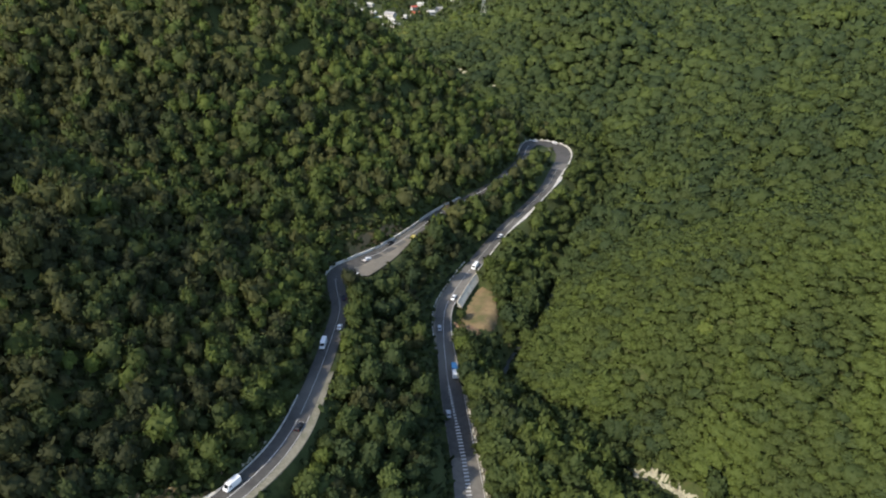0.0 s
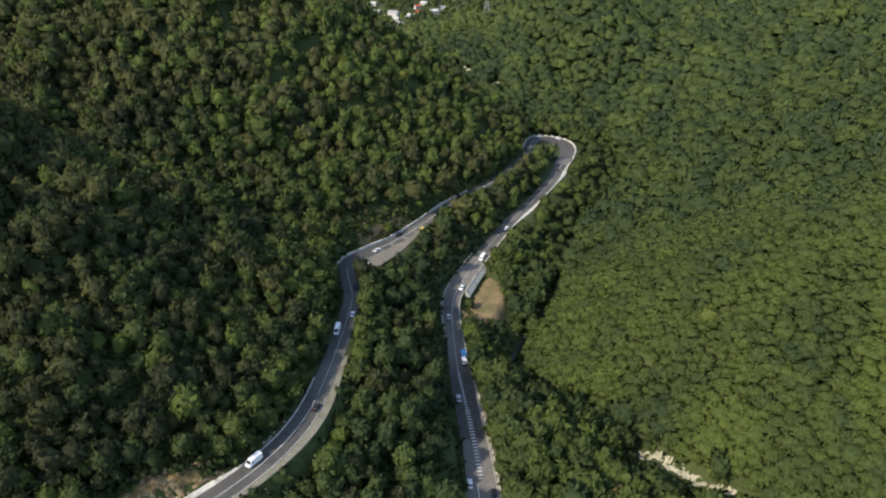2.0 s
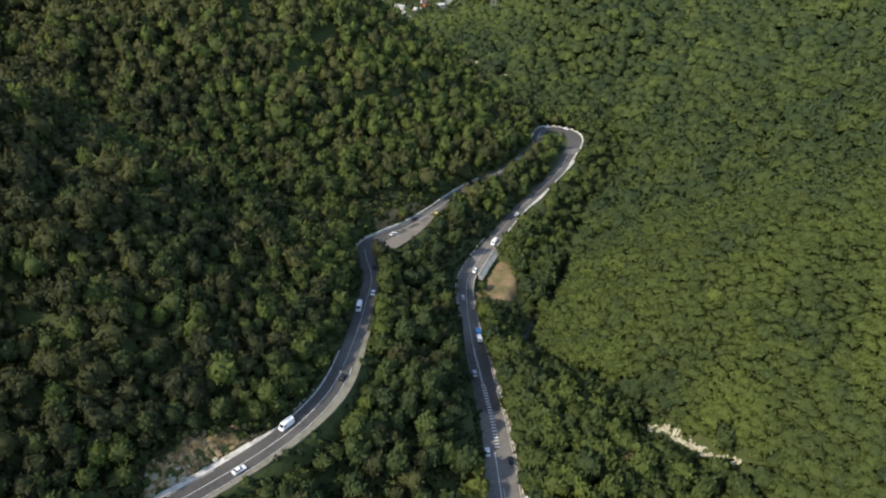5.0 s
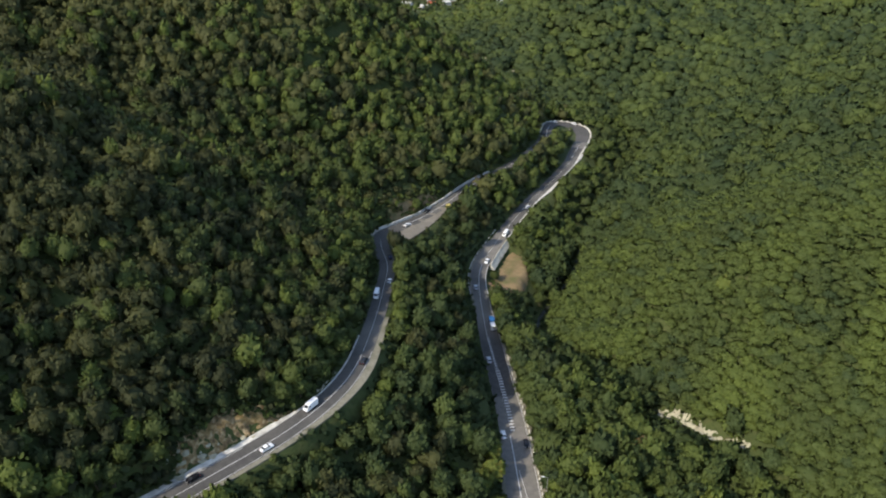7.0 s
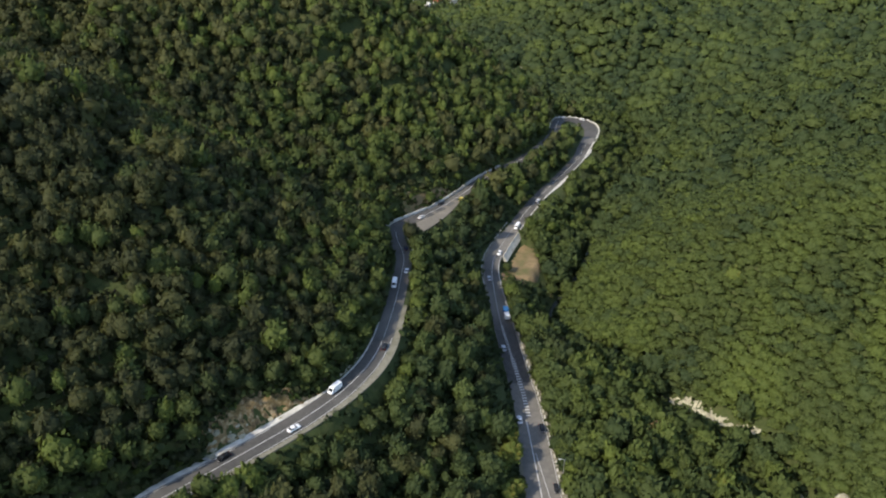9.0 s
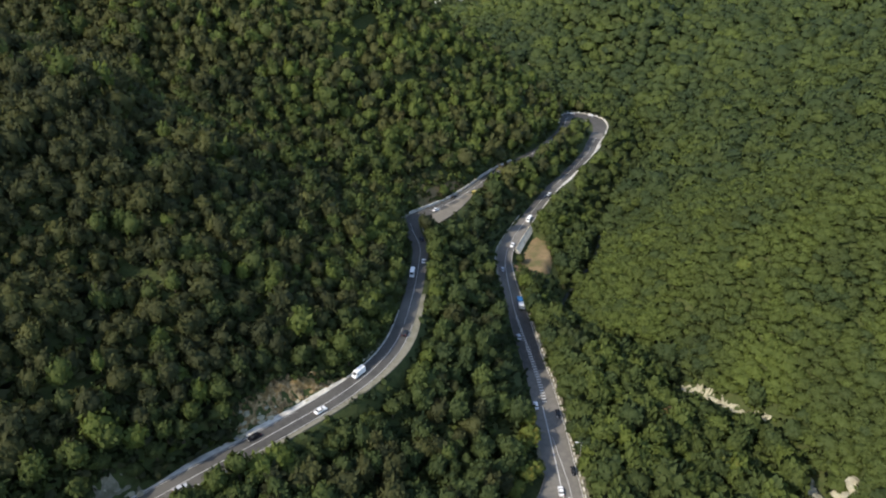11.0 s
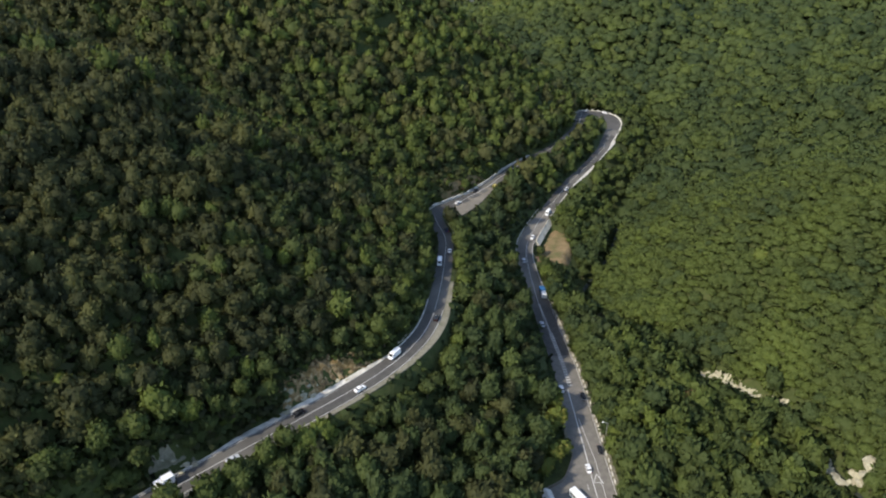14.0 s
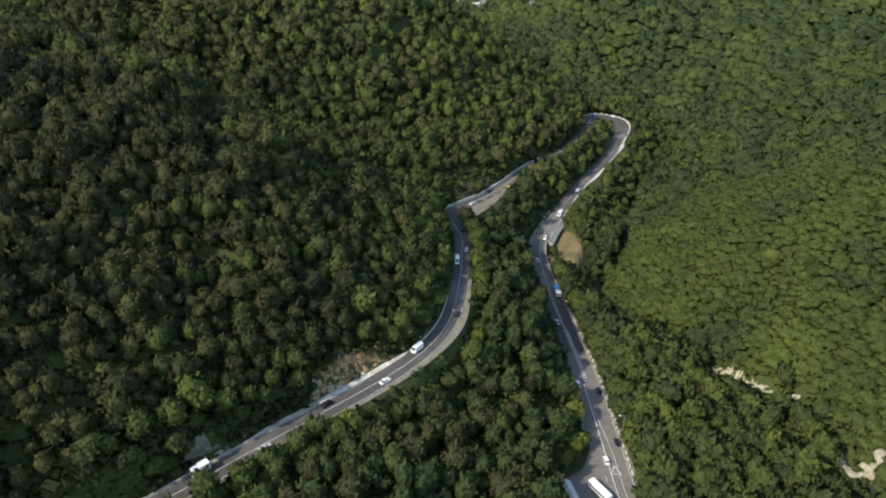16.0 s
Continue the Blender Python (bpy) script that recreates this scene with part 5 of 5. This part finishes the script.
for k in some:
    kind = r.randint(13) if xs[k] < -12 or ys[k] > 130 else r.randint(8, 14)
    upper = abs(xs[k] - np.interp(ys[k], SIDE[:, 1], SIDE[:, 0])) < 16
    single_tree(xs[k], ys[k], kind, r, "trees beside the roads", tree_label(kind) + ("upper road" if upper else "lower road"), 0.95 if not upper and xs[k] < 4 else 1.0)
for x, y in ((46.6, 114), (-0.6, 139), (0.4, 132.5), (-4, 124.5), (-2.2, 118.5), (-6, 112), (1.0, 121), (-2.5, 128), (43, 139), (61, 128)):
    single_tree(x, y, 14, r, "yellowing trees", "yellowing small tree among green ones", 1.15)
single_tree(7.2, 252.4, 3, r, "trees beside the roads", "dark green tree at the edge of the bare clearing", 0.95)
single_tree(48, 146, 15, r, "yellowing trees", "reddish brown dying tree among green ones")
for x, y in ((-68, 95.5), (-72, 91.8), (-76.5, 89), (-86.5, 77), (-91.5, 71), (-98, 66)):
    single_tree(x, y, 12 if x > -75 else 7, r, "trees beside the roads", "tall olive green tree leaning over the upper road", 1.25)
west, midst, near = west & ~lone, ~west & ~east & ~lone, ys < 190
TALL = [dome_crown(rs, 2, 14, 118, 0.105, -0.5, 0.28, 0.8) for _ in range(18)]
TALL_FAR = [dome_crown(rs, 2, 11, 44, 0.16, -0.5, 0.3, 0.75) for _ in range(14)]
# The lowered tint darkens these leaves in place of shade on the slope.
mixed_wood(xs[west & near], ys[west & near], r, "hillside_forest", TALL, (1.4, 4.0), "dense dark green broadleaf forest on the steep slope above the road", -0.12, True, (1.1, 1.9), 0.05, (0.5, 2.6), keep=0.8, dim_west=0.66, least=0.26)
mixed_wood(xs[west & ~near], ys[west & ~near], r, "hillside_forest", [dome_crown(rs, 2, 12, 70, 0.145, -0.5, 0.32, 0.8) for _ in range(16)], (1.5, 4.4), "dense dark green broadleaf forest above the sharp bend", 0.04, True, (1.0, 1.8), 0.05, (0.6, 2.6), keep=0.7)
d, i = near_track(xs, ys, LOWER)
midst &= (d > LOWER[i, 3] + 3.0) & ~cut_bank
slope = midst & (r.rand(len(xs)) < 0.56) & (xs < np.interp(-ys, -LOWER[:, 1], LOWER[:, 0]))
mixed_wood(xs[slope & near], ys[slope & near], r, "valley_forest", [dome_crown(rs, 3, 13, 170, 0.11, -0.6, 0.26, 0.75) for _ in range(14)], (1.7, 4.3), "tall dark green trees on the slope between the two roads", -0.04, True, (1.2, 1.8), 0.03, (1.0, 3.4), least=0.30, green=COOL_LEAF)
mixed_wood(xs[slope & ~near], ys[slope & ~near], r, "valley_forest", [dome_crown(rs, 2, 12, 90, 0.13, -0.6, 0.26, 0.75) for _ in range(14)], (1.7, 4.0), "tall dark green trees between the roads below the lay-by", 0.06, True, (1.2, 1.8), 0.03, (1.0, 3.4), least=0.30, green=COOL_LEAF)
xs, ys, r = scatter(0, 120, 60, 300, 5.1, 27)
east = xs > np.interp(ys, STREAM[:, 1], STREAM[:, 0]) + 4
flat = ~east & (xs > np.interp(-ys, -LOWER[:, 1], LOWER[:, 0]))
BIG = [dome_crown(rs, 3, 11, 150, 0.13, -0.4) for _ in range(12)]
ROUND = [dome_crown(rs, 2, 8, 60, 0.15, -0.4) for _ in range(12)]
d, i = near_track(xs, ys, STREAM)
flat &= ~((d < 17) & (ys < STREAM[i, 1]) & (STREAM[i, 1] > 98) & (STREAM[i, 1] < 184))
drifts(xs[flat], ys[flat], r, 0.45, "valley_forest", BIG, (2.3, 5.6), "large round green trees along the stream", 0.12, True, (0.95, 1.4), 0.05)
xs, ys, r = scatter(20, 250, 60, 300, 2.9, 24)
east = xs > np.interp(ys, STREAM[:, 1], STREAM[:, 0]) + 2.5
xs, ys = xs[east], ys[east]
# The raised tint paints sunlight into the knoll's leaves.
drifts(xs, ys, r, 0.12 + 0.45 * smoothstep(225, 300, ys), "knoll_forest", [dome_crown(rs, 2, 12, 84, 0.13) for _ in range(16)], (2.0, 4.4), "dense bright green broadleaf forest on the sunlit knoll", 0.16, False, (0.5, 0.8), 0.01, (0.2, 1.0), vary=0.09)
xs, ys, r = scatter(-420, 320, 300, 478, 4.2, 22)
right = xs > np.interp(ys, STREAM[:, 1], STREAM[:, 0])
spurs = ~right & (xs <= np.interp(-ys, -LOWER[:, 1], LOWER[:, 0]) + 4)
# Tint raised to brighten the spur's leaves where the sun only grazes.
mixed_wood(xs[spurs], ys[spurs], r, "hillside_forest", TALL_FAR, (1.9, 4.6), "dense dark green broadleaf forest on the spur", 0.30, False, (1.0, 1.8), 0.05, (1.0, 3.0), keep=0.74, dim_west=0.3, least=0.30)
xs, ys, r = scatter(-20, 320, 290, 478, 5.4, 32)
right = xs > np.interp(ys, STREAM[:, 1], STREAM[:, 0])
valley = ~right & (xs > np.interp(-ys, -LOWER[:, 1], LOWER[:, 0]) + 4)
# Less tint, more bluish leaves than the knoll: shade put into the colour.
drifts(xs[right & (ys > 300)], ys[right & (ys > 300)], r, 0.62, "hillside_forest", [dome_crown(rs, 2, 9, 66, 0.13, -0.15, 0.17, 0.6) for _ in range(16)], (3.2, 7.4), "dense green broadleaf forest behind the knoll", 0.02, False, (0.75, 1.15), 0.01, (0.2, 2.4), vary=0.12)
grow("valley_forest", xs[valley], ys[valley], r, ROUND, (2.1, 4.4), "large round green trees in the upper valley", -0.02, False, (0.9, 1.3), 0.02, (1.2, 3.0))
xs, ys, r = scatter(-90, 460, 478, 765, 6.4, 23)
# Mostly cool leaves: distance haze put into the forest's colour.
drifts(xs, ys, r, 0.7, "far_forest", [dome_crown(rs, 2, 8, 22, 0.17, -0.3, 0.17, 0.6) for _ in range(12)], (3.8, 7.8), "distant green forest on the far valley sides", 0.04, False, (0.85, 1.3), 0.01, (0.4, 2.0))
xs, ys, r = scatter(-330, 640, 765, 1120, 9.5, 25)
grow("far_forest", xs, ys, r, CROWNS_DISTANT, (2.8, 5.2), "distant green trees round the town", 0.0)
xs, ys, r = scatter(40, 120, 80, 185, 3.0, 28)
d, i = near_track(xs, ys, STREAM)
low_trees = (d < 17) & (ys < STREAM[i, 1]) & (STREAM[i, 1] > 98) & (STREAM[i, 1] < 184)
grow("stream_trees", xs[low_trees], ys[low_trees], r, CROWNS_MID, (1.2, 2.1), "low green trees beside the stream stones", 0.0, False, (0.7, 1.0), 0.03, (0.0, 0.5))
xs, ys, r = scatter(24, 120, 100, 230, 1.9, 33, 0.7)
d, i = near_track(xs, ys, STREAM)
brink = (d > 1.8) & (d < 8) & (ys >= STREAM[i, 1])
grow("stream_trees", xs[brink], ys[brink], r, SHRUBS, (1.0, 2.0), "green bushes on the bank above the stream", 0.08, False, (0.8, 1.1), 0.02, (-0.2, 0.3))
xs, ys, r = scatter(-240, 200, 40, 300, 4.1, 26, 0.7)
d, i = near_track(xs, ys, STREAM)
shown = (xs > -150) & (xs < np.interp(ys, STREAM[:, 1], STREAM[:, 0]) + 12) | (ys > 285)
xs, ys = xs[shown], ys[shown]
grow("undergrowth", xs, ys, r, SHRUBS, (1.0, 1.9), "green shrubs filling the gaps under the trees", -0.05, False, (0.7, 1.1), 0.02, (-0.3, 0.3))
xs, ys, r = scatter(-250, -30, 50, 330, 3.4, 30, 0.9)
up = xs < np.interp(ys, SIDE[:, 1], SIDE[:, 0])
grow("undergrowth", xs[up], ys[up], r, SHRUBS, (1.2, 2.5), "green shrubs under the trees of the hillside", -0.14, False, (0.8, 1.3), 0.05, (-0.4, 0.3), leaf=DIM_OLIVE)
xs, ys, r = scatter(-150, -30, 40, 245, 1.5, 34, 0.9)
d, i = near_track(xs, ys, UPPER)
steep = (d > UPPER[i, 3] + 1.2) & (d < UPPER[i, 3] + 10) & (xs < UPPER[i, 0])
grow("roadside_shrubs", xs[steep], ys[steep], r, SHRUBS, (0.7, 1.7), "dark green bushes on the steep bank above the upper road", -0.12, False, (0.8, 1.4), 0.06, (-0.4, 0.2))
xs, ys, r = scatter(-140, 75, 60, 440, 2.3, 29, 0.9)
d, i = near_track(xs, ys, UPPER)
close = (d < UPPER[i, 3] + 8) & (xs < UPPER[i, 0])
grow("roadside_shrubs", xs[close], ys[close], r, SHRUBS, (0.9, 2.0), "green shrubs on the bank above the upper road", -0.05, False, (0.8, 1.3), 0.05, (-0.3, 0.2))
xs, ys, r = scatter(-70, 50, 95, 400, 2.2, 35, 0.7)
between = (xs > np.interp(ys, SIDE[:, 1], SIDE[:, 0])) & (xs < np.interp(-ys, -LOWER[:, 1], LOWER[:, 0]))
# Low tint and bluish leaves stand in for the shade on this bank.
grow("roadside_shrubs", xs[between], ys[between], r, SHRUBS, (0.9, 1.9), "green bushes on the bank between the two roads, coloured dark for its shade", -0.12, False, (0.7, 1.2), 0.04, (-0.4, 0.2), leaf=COOL_LEAF)
rows = UPPER[(UPPER[:, 1] > 298) & (UPPER[:, 1] < 408) & (UPPER[:, 0] < 56)]
way = np.gradient(rows[:, :2], axis=0)
way /= np.linalg.norm(way, axis=1)[:, None]
r = np.random.RandomState(36)
line = np.concatenate([rows[::2, :2] + np.stack([way[::2, 1], -way[::2, 0]], 1) * (rows[::2, 3:4] + off) for off in (2.6, 5.4)])
line = line + r.normal(0, 0.7, line.shape)
line = line[near_track(line[:, 0], line[:, 1])[0] > 4.6]
mixed_wood(line[:, 0], line[:, 1], r, "roadside_trees", TALL_FAR, (1.7, 3.2), "dark green trees leaning over the valley side of the upper road", 0.08, True, (1.1, 1.6), 0.03, (0.4, 1.6), keep=0.85, least=0.22, green=COOL_LEAF)
